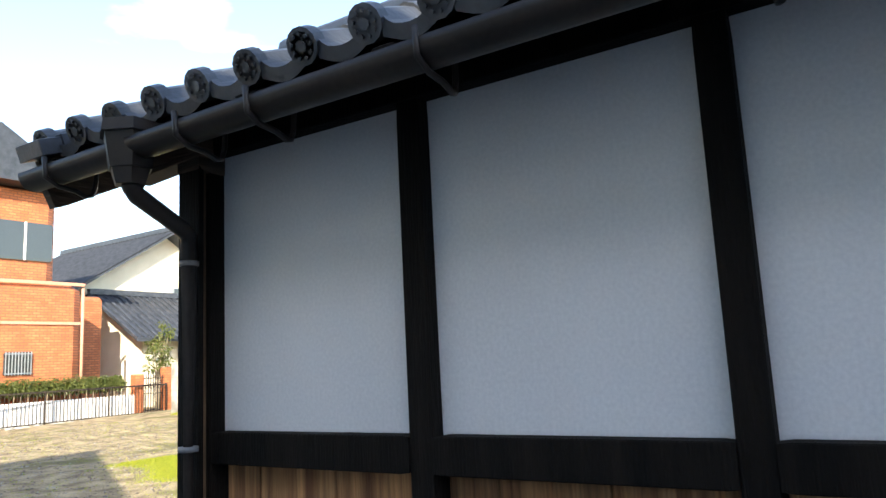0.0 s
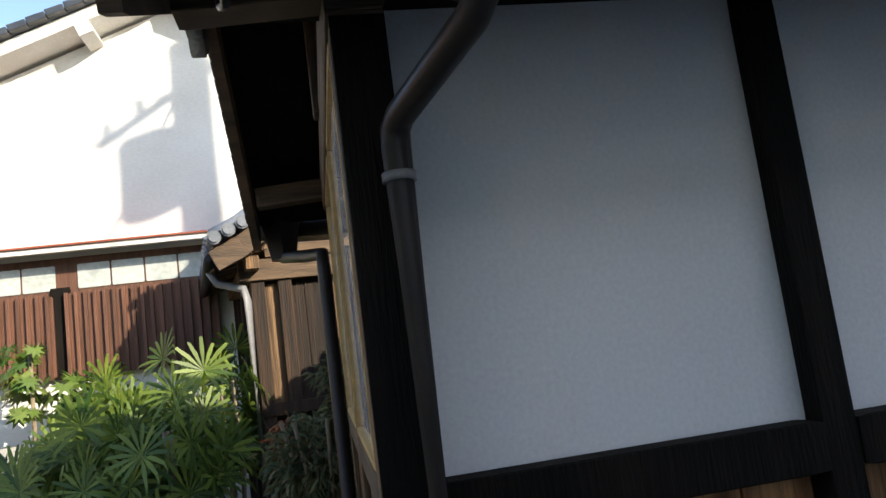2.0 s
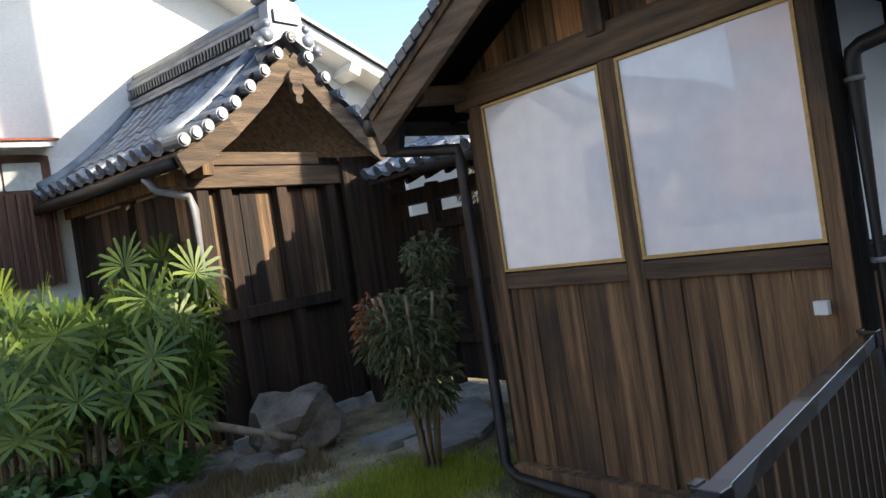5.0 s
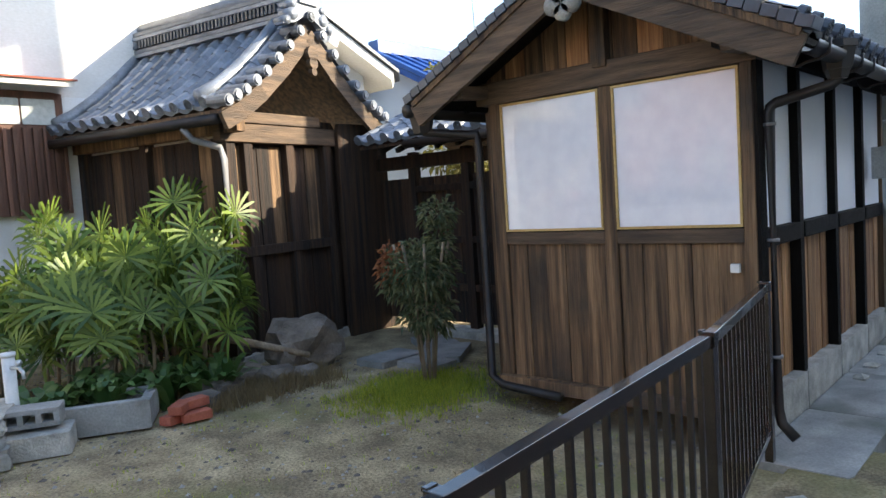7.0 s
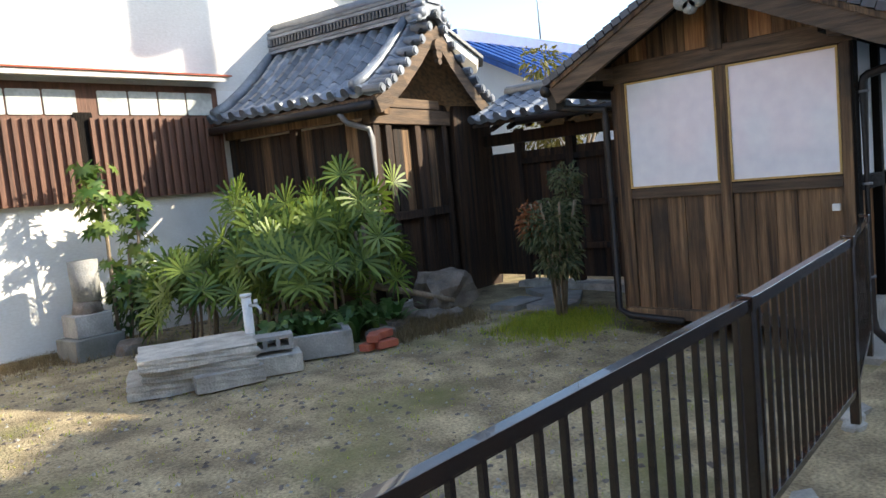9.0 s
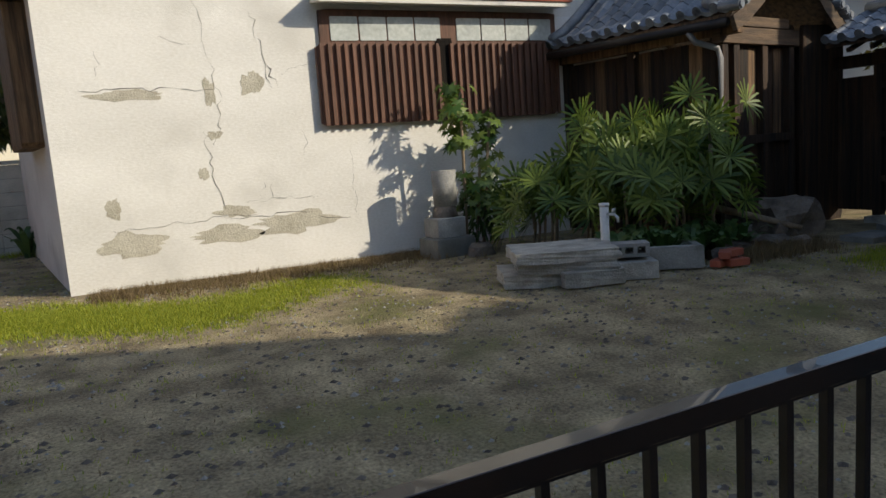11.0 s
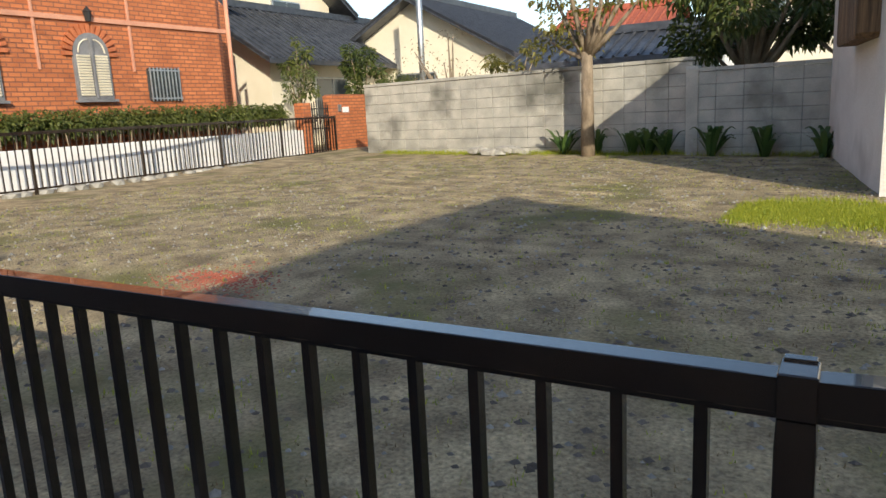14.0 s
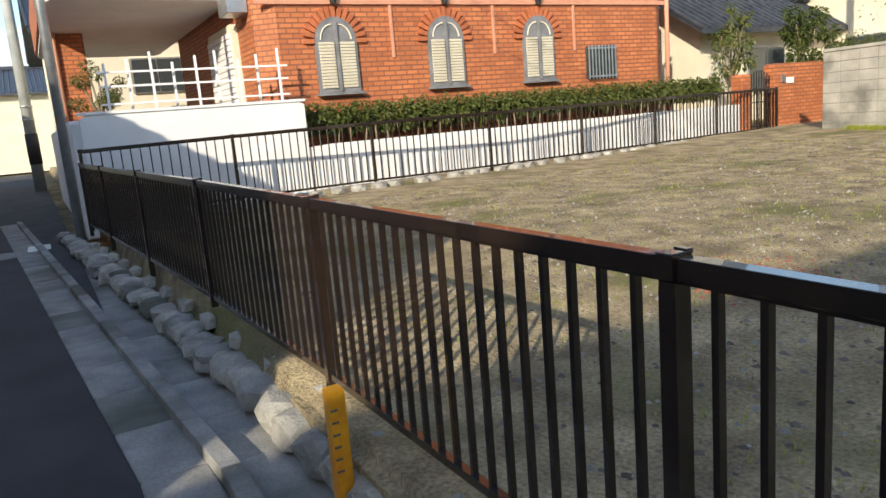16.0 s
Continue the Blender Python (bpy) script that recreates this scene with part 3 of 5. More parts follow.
tube("downpipe", M_PIPE, house, [(-0.25, 2.2, 2.0), (-0.25, 2.18, 1.93), (-0.15, 2.0, 1.9), (-0.06, 1.84, 1.88), (-0.06, 1.83, 1.8), (-0.06, 1.83, 0.1), (-0.1, 1.7, 0.05), (-0.12, 1.2, 0.03)], 0.032, 10)
bm = bmesh.new()
lo = bmesh.ops.create_cone(bm, cap_ends=True, segments=6, radius1=0.07, radius2=0.11, depth=0.2)
bmesh.ops.translate(bm, verts=lo["verts"], vec=(-0.25, 2.2, 2.02))
part("rain_hopper", bm, M_PIPE, house)
tube("eaves_gutter", M_PIPE, house, [(-0.36, 2.24, 2.09), (XE, 2.24, 2.09)], 0.055, 10)
blk("meter_box", M_PLASTIC, house, (-0.05, 0.02, 0.93), (0.03, 0.05, 0.05), label="small white outlet plate")
blk("electric_meter", M_METAL, house, (3.2, -0.12, 1.5), (0.2, 0.12, 0.28), label="grey electric meter box")
tube("conduit", M_METAL, house, [(3.5, -0.1, 0.1), (3.5, -0.1, 1.5)], 0.03, 8)

# ---- old tiled gatehouse ----
gh = thing("gatehouse", (0.1, 5, 0), "old dark wooden gatehouse with curved tiled gable roof", "gatehouse")
curve_l = [(0, 0.0), (0.3, 0.30), (0.6, 0.56), (0.85, 0.74), (1.05, 0.84)]
GR = (0.13, 3.72, 3.1)
# the ridge runs along y; one slope to each side
slab_curve(gh, "roof_boarding", M_WOOD, (0.13, 6.45, 3.1), (0, -1, 0), 2.73, curve_l, 0.05)
lay_tiles(gh, (0.13, 6.45, 3.1), (0, -1, 0), 2.73, curve_l, M_TILE, 0.2, 0.17)
slab_curve(gh, "roof_boarding", M_WOOD, GR, (0, 1, 0), 2.73, curve_l, 0.05)
lay_tiles(gh, GR, (0, 1, 0), 2.73, curve_l, M_TILE, 0.2, 0.17)
for k in range(6):
    blk("ridge_tile", M_TILE, gh, (0.13, 5.05, 3.13 + 0.045 * k), (0.26 - 0.02 * (k % 2), 2.5, 0.038))
for k in range(40):
    blk("ridge_lattice", M_TILEDK, gh, (0.0, 3.95 + 0.055 * k, 3.24), (0.03, 0.03, 0.08))
tube("ridge_cap", M_TILE, gh, [(0.13, 3.75, 3.42), (0.13, 6.3, 3.42)], 0.07, 10)
for y, f in ((3.72, -1), (6.34, 1)):
    prism("ridge_end_tile", M_TILE, gh, [(-0.2, 3.02), (-0.12, 3.12), (-0.04, 3.2), (-0.02, 3.4), (0.05, 3.45), (0.13, 3.49), (0.21, 3.45), (0.28, 3.4), (0.3, 3.2), (0.38, 3.12), (0.46, 3.02), (0.3, 3.06), (0.13, 3.16), (-0.04, 3.06)], y - 0.06, y + 0.06, "y", "grey ornamental ridge-end tile with scrolled foot")
    prism("tile_face", M_TILE, gh, [(0.01, 3.24), (0.25, 3.24), (0.25, 3.34), (0.13, 3.41), (0.01, 3.34)], y + f * 0.06, y + f * 0.085, "y")
    for sx in (-1, 1):
        for r, x, z in ((0.055, 0.2, 3.13), (0.04, 0.28, 3.06), (0.035, 0.19, 3.22)):
            tube("scroll", M_TILE, gh, [(0.13 + sx * x, y - 0.075, z), (0.13 + sx * x, y + 0.075, z)], r, 12)
    for sx in (-0.12, 0, 0.12):
        z = 3.5 if sx else 3.54
        tube("crest_tile", M_TILE, gh, [(0.13 + sx, y + 0.14 * -f, z - 0.03), (0.13 + sx, y + 0.11 * f, z)], 0.048, 12)
        tube("crest_disc", M_TILEDK, gh, [(0.13 + sx, y + 0.11 * f, z), (0.13 + sx, y + 0.114 * f, z)], 0.034, 12)
for s in (-1, 1):
    pts = [(0.13 + s * r, d) for r, d in curve_l]
    tube("descending_ridge", M_TILE, gh, [(x, 4.0, 3.2 - d) for x, d in pts], 0.06, 10)
    tube("descending_ridge", M_TILE, gh, [(x, 6.2, 3.2 - d) for x, d in pts], 0.06, 10)
    for (x0, d0), (x1, d1) in zip(pts, pts[1:]):
        beam("bargeboard", M_HWOOD, gh, (x0, 3.7, 2.97 - d0), (x1 + s * 0.01, 3.7, 2.97 - d1), 0.05, 0.15)
    for k in range(9):
        f = k / 8 * 3.99
        i = min(3, int(f))
        t = f - i
        x = pts[i][0] * (1 - t) + pts[i + 1][0] * t
        d = pts[i][1] * (1 - t) + pts[i + 1][1] * t
        bm = bmesh.new()
        tube_bm(bm, [(x, 3.62, 3.13 - d), (x, 3.85, 3.14 - d)], 0.05, 12)
        tube_bm(bm, [(x, 3.605, 3.13 - d), (x, 3.62, 3.13 - d)], 0.036, 12)
        part("verge_tile", bm, M_TILE, gh, smooth=False)
bm = bmesh.new()
for dz, r in ((0, 0.07), (-0.09, 0.055), (-0.17, 0.035)):
    tube_bm(bm, [(0.13, 3.63, 2.8 + dz), (0.13, 3.68, 2.8 + dz)], r, 12)
part("gable_pendant", bm, M_HWOOD, gh, "weathered carved gable pendant")
beam("tie_beam", M_HWOOD, gh, (-0.75, 4.02, 2.08), (0.95, 4.02, 2.08), 0.1, 0.16)
beam("tie_beam", M_HWOOD, gh, (-0.55, 4.0, 2.22), (0.5, 4.0, 2.22), 0.08, 0.1)
for x in (-0.62, -0.42, 0.1, 0.62, 0.85):
    blk("post", M_BLKWOOD, gh, (x, 4.05, 1.05), (0.1, 0.1, 2.0))
blk("front_wall", M_BLKWOOD, gh, (0.12, 4.12, 1.2), (1.5, 0.04, 2.1))
for k in range(9):
    blk("board", M_BLKWOOD if k % 3 else M_WOOD, gh, (-0.5 + 0.155 * k, 4.08 + 0.008 * (k % 2), 1.5), (0.15, 0.025, 0.95))
    blk("board", M_BLKWOOD, gh, (-0.5 + 0.155 * k, 4.07 + 0.008 * (k % 2), 0.55), (0.15, 0.025, 0.9))
beam("rail", M_BLKWOOD, gh, (-0.66, 4.02, 1.03), (0.6, 4.02, 1.03), 0.06, 0.09)
for y in (4.1, 5.2, 6.25):
    blk("post", M_BLKWOOD, gh, (-0.62, y, 1.1), (0.1, 0.1, 2.1))
for k in range(13):
    blk("board", M_WOOD if k % 4 == 1 else M_BLKWOOD, gh, (-0.6 + 0.006 * (k % 2), 4.2 + 0.17 * k, 1.05), (0.025, 0.165, 2.0))
beam("eave_plate", M_WOOD, gh, (-0.66, 3.8, 2.12), (-0.66, 6.4, 2.12), 0.1, 0.1)
for k in range(11):
    beam("rafter", M_WOOD, gh, (-0.55, 3.85 + 0.25 * k, 2.24), (-0.88, 3.85 + 0.25 * k, 2.16), 0.05, 0.05)
tube("eaves_gutter", M_PIPE, gh, [(-0.95, 3.75, 2.15), (-0.95, 6.5, 2.17)], 0.045, 10)
tube("downpipe", M_GREYPIPE, gh, [(-0.95, 4.2, 2.12), (-0.9, 4.15, 2.02), (-0.72, 4.02, 1.95), (-0.7, 4.0, 1.85), (-0.7, 4.0, 0.1)], 0.03, 10, "grey plastic downpipe")
blk("floor_sill", M_STONE, gh, (0.1, 4.05, 0.06), (1.6, 0.16, 0.12))
gh.location, gh.scale, gh.rotation_euler = (0.02, 5.42, -0.03), (1.06, 1.0, 1.05), (0, 0, radians(10))

# ---- wooden side gate with tiled canopy ----
sg = thing("wooden_gate", (1.45, 3, 0), "dark plank double gate under a small tiled canopy", "gate")
for y in (1.95, 2.55, 3.2, 3.95):
    blk("gate_post", M_BLKWOOD, sg, (1.45, y, 1.0), (0.1, 0.1, 1.9))
for k in range(16):
    blk("board", M_BLKWOOD, sg, (1.48, 1.95 + 0.165 * k, 0.9), (0.03, 0.16, 1.55))
for z in (0.5, 1.0, 1.55):
    beam("rail", M_BLKWOOD, sg, (1.43, 1.9, z), (1.43, 4.0, z), 0.05, 0.07)
beam("lintel", M_BLKWOOD, sg, (1.45, 1.85, 1.85), (1.45, 4.55, 1.85), 0.14, 0.14)
for k in range(9):
    beam("rafter", M_BLKWOOD, sg, (1.05, 1.9 + 0.27 * k, 1.95), (1.6, 1.9 + 0.27 * k, 2.17), 0.05, 0.05)
sl = [(0, 0), (0.75, 0.32)]
slab_curve(sg, "roof_boarding", M_BLKWOOD, (1.75, 4.3, 2.38), (0, -1, 0), 2.6, sl, 0.03)
lay_tiles(sg, (1.75, 4.3, 2.38), (0, -1, 0), 2.6, sl, M_TILE, 0.2, 0.18)
slab_curve(sg, "roof_boarding", M_BLKWOOD, (1.75, 1.7, 2.38), (0, 1, 0), 2.6, sl, 0.03)
lay_tiles(sg, (1.75, 1.7, 2.38), (0, 1, 0), 2.6, sl, M_TILE, 0.2, 0.18)
tube("ridge_cap", M_TILE, sg, [(1.75, 1.7, 2.45), (1.75, 4.3, 2.45)], 0.08, 10)
tube("eaves_gutter", M_PIPE, sg, [(0.98, 1.8, 2.0), (0.98, 3.6, 2.0)], 0.045, 10)
blk("threshold", M_STONE, sg, (1.4, 3.0, 0.03), (0.3, 2.0, 0.1))
# added dark screen, blocks the bright view between gate and gatehouse
blk("tie", M_BLKWOOD, sg, (1.2, 4.5, 1.15), (0.7, 0.06, 2.3))

# ---- white plastered storehouse ----
st = thing("storehouse", (-3, 9, 0), "white plastered storehouse with cracked peeling wall", "storehouse")
X0, X1, Y0, Y1 = -6.98, 3.2, 6.56, 10.9
poly = [(X0, -0.1), (X1, -0.1), (X1, 3.4), (-1.4, 5.55), (-4.45, 4.28), (-4.45, 4.1), (X0, 3.15)]
prism("front_wall", M_OLDPLASTER, st, poly, Y0, Y0 + 0.25, "y", "white plaster wall with cracks and bare patches")
prism("side_wall", M_OLDPLASTER, st, [(X0, Y0 + 0.25), (X0 + 0.24, Y0 + 0.25), (X0 - 0.36, Y1), (X0 - 0.6, Y1)], -0.1, 3.15, "z")
blk("back_wall", M_OLDPLASTER, st, ((X0 + X1) / 2 - 0.3, Y1 + 0.1, 1.5), (X1 - X0 + 0.6, 0.2, 3.2))
blk("end_wall", M_OLDPLASTER, st, (X1, (Y0 + Y1) / 2 + 0.1, 1.7), (0.2, Y1 - Y0 - 0.3, 3.4))


def verge(a, b, over):
    """A roof slope from a (low) to b (high) in x, z with its white verge and tile edge."""
    (xa, za), (xb, zb) = a, b
    yc, ln = (Y0 - over + Y1) / 2, Y1 - Y0 + over
    d = Vector((xb - xa, 0, zb - za))
    m = Matrix.Translation(((xa + xb) / 2, yc, (za + zb) / 2)) @ d.to_track_quat("X", "Z").to_matrix().to_4x4()
    blk("roof_slab", M_OLDPLASTER, st, (0, 0, 0), (d.length, ln, 0.14), m)
    blk("roof_tiles", M_TILEDK, st, (0, 0, 0.1), (d.length + 0.1, ln + 0.1, 0.05), m)
    for k in range(int(d.length / 0.2)):
        blk("verge_tile", M_TILEDK, st, (-d.length / 2 + 0.1 + 0.2 * k, -ln / 2 - 0.02, 0.11), (0.19, 0.2, 0.07), m, ry=4)
    for k in range(2):
        t = (k + 0.5) / 2
        x, z = xa + (xb - xa) * t, za + (zb - za) * t
        blk("bracket", M_OLDPLASTER, st, (x, Y0 - over / 2, z - 0.14), (0.16, over, 0.14), ry=-math.degrees(math.atan2(zb - za, xb - xa)))


verge((-7.3, 3.1), (-4.35, 4.2), 0.35)
verge((-4.75, 4.28), (-1.4, 5.66), 0.4)
verge((3.6, 3.2), (-1.4, 5.66), 0.4)
blk("end_corbel", M_OLDPLASTER, st, (-4.5, Y0 - 0.15, 4.1), (0.22, 0.3, 0.35))
# window, shutters and awning
blk("window_frame", M_SHUT, st, (-2.68, Y0 - 0.01, 2.58), (3.1, 0.08, 0.42))
for k in range(8):
    x = -3.95 + 0.34 * k + (0.2 if k > 3 else 0)
    blk("pane", M_FROST, st, (x, Y0 - 0.053, 2.58), (0.32, 0.02, 0.26))
for c in (-3.55, -1.93):
    sh = blk("shutter", M_SHUT, st, (c, Y0 - 0.06, 1.97), (1.5, 0.05, 0.88), label="brown slatted wooden shutter")
for k in range(34):
    x = -4.25 + 0.0935 * k
    if abs(x + 2.73) > 0.06:
        blk("shutter_slat", M_SHUT, st, (x, Y0 - 0.105, 1.97), (0.035, 0.04, 0.88))
# near-black block painted in for the dark gap between the shutters
blk("shutter_post", M_DWOOD, st, (-2.73, Y0 - 0.04, 2.0), (0.2, 0.06, 0.95))
blk("awning", M_OLDPLASTER, st, (-2.7, Y0 - 0.17, 2.86), (3.2, 0.38, 0.06), rx=8)
blk("awning_edge", M_REDBRICK, st, (-2.7, Y0 - 0.18, 2.9), (3.24, 0.42, 0.02), rx=8)
blk("lower_panel", M_WHITE, st, (-0.75, Y0 - 0.02, 2.5), (0.75, 0.05, 0.5))
blk("vent", M_DGLASS, st, (-2.2, Y0 - 0.01, 0.55), (0.25, 0.03, 0.2))
for k in range(7):
    blk("vent_bar", M_WHITE, st, (-2.3 + 0.033 * k, Y0 - 0.03, 0.55), (0.012, 0.02, 0.2))
blk("timber_bay", M_WOOD, st, (X0 - 0.24, 8.0, 2.25), (0.3, 1.5, 1.5), rz=8, label="brown timber window box")
blk("bay_hood", M_DWOOD, st, (X0 - 0.32, 8.0, 3.05), (0.5, 1.7, 0.08), ry=-12, rz=8)


def patch(x, z, w, h, seed):
    """Irregular bare plaster where the white coat has come off."""
    n = 30
    v = []
    for k in range(n):
        a = 2 * math.pi * k / n
        r = 1 + 0.55 * noise.noise(Vector((math.cos(a) * 1.6, math.sin(a) * 1.6, seed * 3.7))) + 0.4 * noise.noise(Vector((math.cos(a) * 5, math.sin(a) * 5, seed * 1.9)))
        v.append((x + w / 2 * r * math.cos(a), z + h / 2 * r * math.sin(a)))
    prism("bare_patch", M_BAREPLASTER, st, v, Y0 - 0.004, Y0 + 0.01)


def crack(x, z, dx, dz, n, seed, w=0.012):
    """A ragged dark crack as a thin ribbon standing a hair proud."""
    rnd = random.Random(seed)
    v, f = [], []
    for k in range(n + 1):
        t = k / n
        px = x + dx * t + rnd.uniform(-1, 1) * 0.035
        pz = z + dz * t + rnd.uniform(-1, 1) * 0.025
        ww = 0.4 * w * rnd.uniform(0.1, 1.0) * (1 if 0 < k < n else 0.1)
        v += [(px - ww * abs(dz) / (abs(dx) + abs(dz)), Y0 - 0.005, pz - ww * abs(dx) / (abs(dx) + abs(dz))),
              (px + ww * abs(dz) / (abs(dx) + abs(dz)), Y0 - 0.005, pz + ww * abs(dx) / (abs(dx) + abs(dz)))]
    for k in range(n):
        f.append((2 * k, 2 * k + 1, 2 * k + 3, 2 * k + 2))
    raw("crack", v, f, M_CRACK, st)


for i, q in enumerate(((-6.2, 1.93, 0.75, 0.09), (-5.02, 2.02, 0.26, 0.26), (-5.45, 1.95, 0.12, 0.3), (-5.45, 1.5, 0.14, 0.1), (-6.35, 0.45, 0.6, 0.2), (-5.45, 0.45, 0.75, 0.16), (-4.75, 0.5, 0.95, 0.2), (-5.3, 0.68, 0.4, 0.12), (-6.5, 0.83, 0.12, 0.25), (-5.6, 1.1, 0.1, 0.12))):
    patch(*q, i)
for i, q in enumerate(((-6.7, 1.98, 1.35, 0.0, 16, 0.012), (-5.55, 3.1, 0.2, -1.25, 16, 0.009), (-5.35, 1.85, -0.1, -0.5, 8, 0.012), (-5.55, 1.55, 0.12, -0.95, 14, 0.012), (-4.95, 2.8, 0.12, -0.85, 12, 0.012),
                       (-4.85, 2.2, 0.12, -0.22, 4, 0.025), (-6.55, 0.6, 1.5, 0.05, 18, 0.007), (-5.2, 0.78, 0.85, 0.0, 12, 0.008), (-4.5, 1.5, 0.0, -0.3, 5, 0.008), (-4.0, 1.3, 0.05, -0.9, 10, 0.006),
                       (-5.9, 2.5, 0.3, -0.08, 6, 0.006), (-6.5, 2.1, 0.05, 0.25, 5, 0.007), (-4.7, 2.1, 0.35, 0.15, 6, 0.006), (-5.4, 0.62, 0.9, -0.02, 10, 0.012), (-4.6, 0.55, 0.6, -0.05, 8, 0.012), (-5.05, 0.8, 0.05, 0.18, 4, 0.015), (-4.9, 0.8, -0.02, 0.16, 4, 0.018))):
    crack(q[0], q[1], q[2], q[3], q[4], i, q[5])

# ---- concrete block wall at the back ----
bw = thing("block_wall", (-12, 11.8, 0), "weathered grey concrete block boundary wall with coping", "wall", kind="structure")


def block_run(a, b, z0, courses):
    a, b = Vector(a), Vector(b)
    d = (b - a)
    n = round(d.length / 0.4)
    yaw = math.degrees(math.atan2(d.y, d.x))
    for k in range(n):
        p = a.lerp(b, (k + 0.5) / n)
        for c in range(courses):
            blk("block", M_BLOCK, bw, (p.x, p.y, z0 + 0.2 * c + 0.1), (d.length / n - 0.008, 0.12, 0.192), rz=yaw)
        blk("coping", M_BLOCK, bw, (p.x, p.y, z0 + 0.2 * courses + 0.035), (d.length / n - 0.004, 0.16, 0.06), rz=yaw)
    m = a.lerp(b, 0.5)
    blk("mortar", M_CONC, bw, (m.x, m.y, z0 + 0.1 * courses), (d.length, 0.10, 0.2 * courses), rz=yaw)


block_run((-17.2, 12.65, 0), (-9.6, 11.35, 0), 0.0, 8)
block_run((-9.6, 11.05, 0), (-6.7, 10.95, 0), 0.0, 7)
blk("pillar", M_BLOCK, bw, (-9.55, 11.15, 0.75), (0.2, 0.4, 1.5))


# ---- houses across the street and at the ends of it ----
def far_house(name, x0, x1, y0, y1, h, rise, axis, wallm, roofm, label, over=0.5, base=-0.35, wins=()):
    """Plain house: walls, two roof slopes with tile ribs, gables, windows given as (face, along, z, w, h)."""
    t = thing(name, ((x0 + x1) / 2, (y0 + y1) / 2, base), label, "house")
    if axis == "x":
        ym = (y0 + y1) / 2
        prism("wall", wallm, t, [(y0, base), (y1, base), (y1, h), (ym, h + rise), (y0, h)], x0, x1, "x")
        edges = [((x0 - over, ym, h + rise + 0.12), (x1 + over, ym, h + rise + 0.12), (ym - y0) + over, Vector((0, s, 0))) for s in (-1, 1)]
        half = ym - y0
    else:
        xm = (x0 + x1) / 2
        prism("wall", wallm, t, [(x0, base), (x1, base), (x1, h), (xm, h + rise), (x0, h)], y0, y1, "y")
        edges = [((xm, y0 - over, h + rise + 0.12), (xm, y1 + over, h + rise + 0.12), (xm - x0) + over, Vector((s, 0, 0))) for s in (-1, 1)]
        half = xm - x0
    k = rise / half
    for a, b, run, side in edges:
        a, b = Vector(a), Vector(b)
        low = side * run - Vector((0, 0, run * k))
        bm = bmesh.new()
        q = [a, b, b + low, a + low]
        up = [bm.verts.new(p) for p in q]
        dn = [bm.verts.new(p - Vector((0, 0, 0.14))) for p in q]
        bm.faces.new(up)
        bm.faces.new(dn[::-1])
        for i in range(4):
            bm.faces.new((up[i], up[(i + 1) % 4], dn[(i + 1) % 4], dn[i]))
        part("roof", bm, roofm, t)
        bm = bmesh.new()
        n = int((b - a).length / 0.3)
        for i in range(n + 1):
            p = a.lerp(b, i / max(1, n)) + Vector((0, 0, 0.02))
            tube_bm(bm, [p, p + low], 0.05, 5)
        tagged(part("tile_ribs", bm, roofm, t), kind="stuff")
    beam("ridge", roofm, t, Vector(edges[0][0]) + Vector((0, 0, 0.1)), Vector(edges[0][1]) + Vector((0, 0, 0.1)), 0.25, 0.22)
    for face, u, z, w, hh in wins:
        c = {"s": (u, y0 - 0.02, z), "n": (u, y1 + 0.02, z), "w": (x0 - 0.02, u, z), "e": (x1 + 0.02, u, z)}[face]
        flat = face in "sn"
        blk("window_frame", M_METAL, t, c, (w + 0.1, 0.1, hh + 0.1) if flat else (0.1, w + 0.1, hh + 0.1))
        o = {"s": (0, -0.055, 0), "n": (0, 0.055, 0), "w": (-0.055, 0, 0), "e": (0.055, 0, 0)}[face]
        for sgn in (-1, 1):
            s2 = (sgn * w / 4, 0, 0) if flat else (0, sgn * w / 4, 0)
            blk("pane", M_DGLASS, t, tuple(c[i] + o[i] + s2[i] for i in range(3)), (w / 2 - 0.03, 0.02, hh) if flat else (0.02, w / 2 - 0.03, hh))
    return t


far_house("street_house", -4.4, 3.0, -12.0, -5.0, 3.9, 2.35, "y", M_CREAM, M_TILEDK, "cream gabled house facing the narrow street", 0.2)
far_house("street_house", 3.3, 26.0, -12.0, -5.0, 4.75, 0.9, "x", M_WHITE, M_TILEDK, "long white house along the narrow street", 0.3)
far_house("street_house", -40.0, -7.6, -12.0, -5.0, 4.0, 1.6, "x", M_CREAM, M_TILEDK, "low cream house row along the narrow street", 0.3)

# ---- brick house beyond the lot ----
bh = thing("brick_house", (-24, 6, 0), "orange brick house with arched shuttered windows", "house")
BX = -20.2
blk("wall", M_BRICK, bh, (BX - 3.5, 6.8, 2.0), (7, 9.34, 4.6))
blk("upper_wall", M_BRICK, bh, (BX - 3.6, 6.0, 5.8), (6.8, 9.3, 3.0))
blk("upper_wall", M_BRICK, bh, (BX - 4.5, 12.4, 2.0), (5, 2.0, 4.4))
prism("roof", M_TILEDK, bh, [(0.7, 7.3), (11.3, 7.3), (8.5, 9.0), (3.5, 9.0)], BX - 8, BX + 0.5, "x", "dark hipped tile roof")
for z, hgt in ((3.06, 0.09), (4.32, 0.1)):
    blk("stone_band", M_BAND, bh, (BX + 0.015, 6.8, z), (0.06, 9.36, hgt))
for y in (4.55, 6.75, 8.75):
    blk("stone_band", M_BAND, bh, (BX + 0.01, y, 3.2), (0.05, 0.05, 2.2))


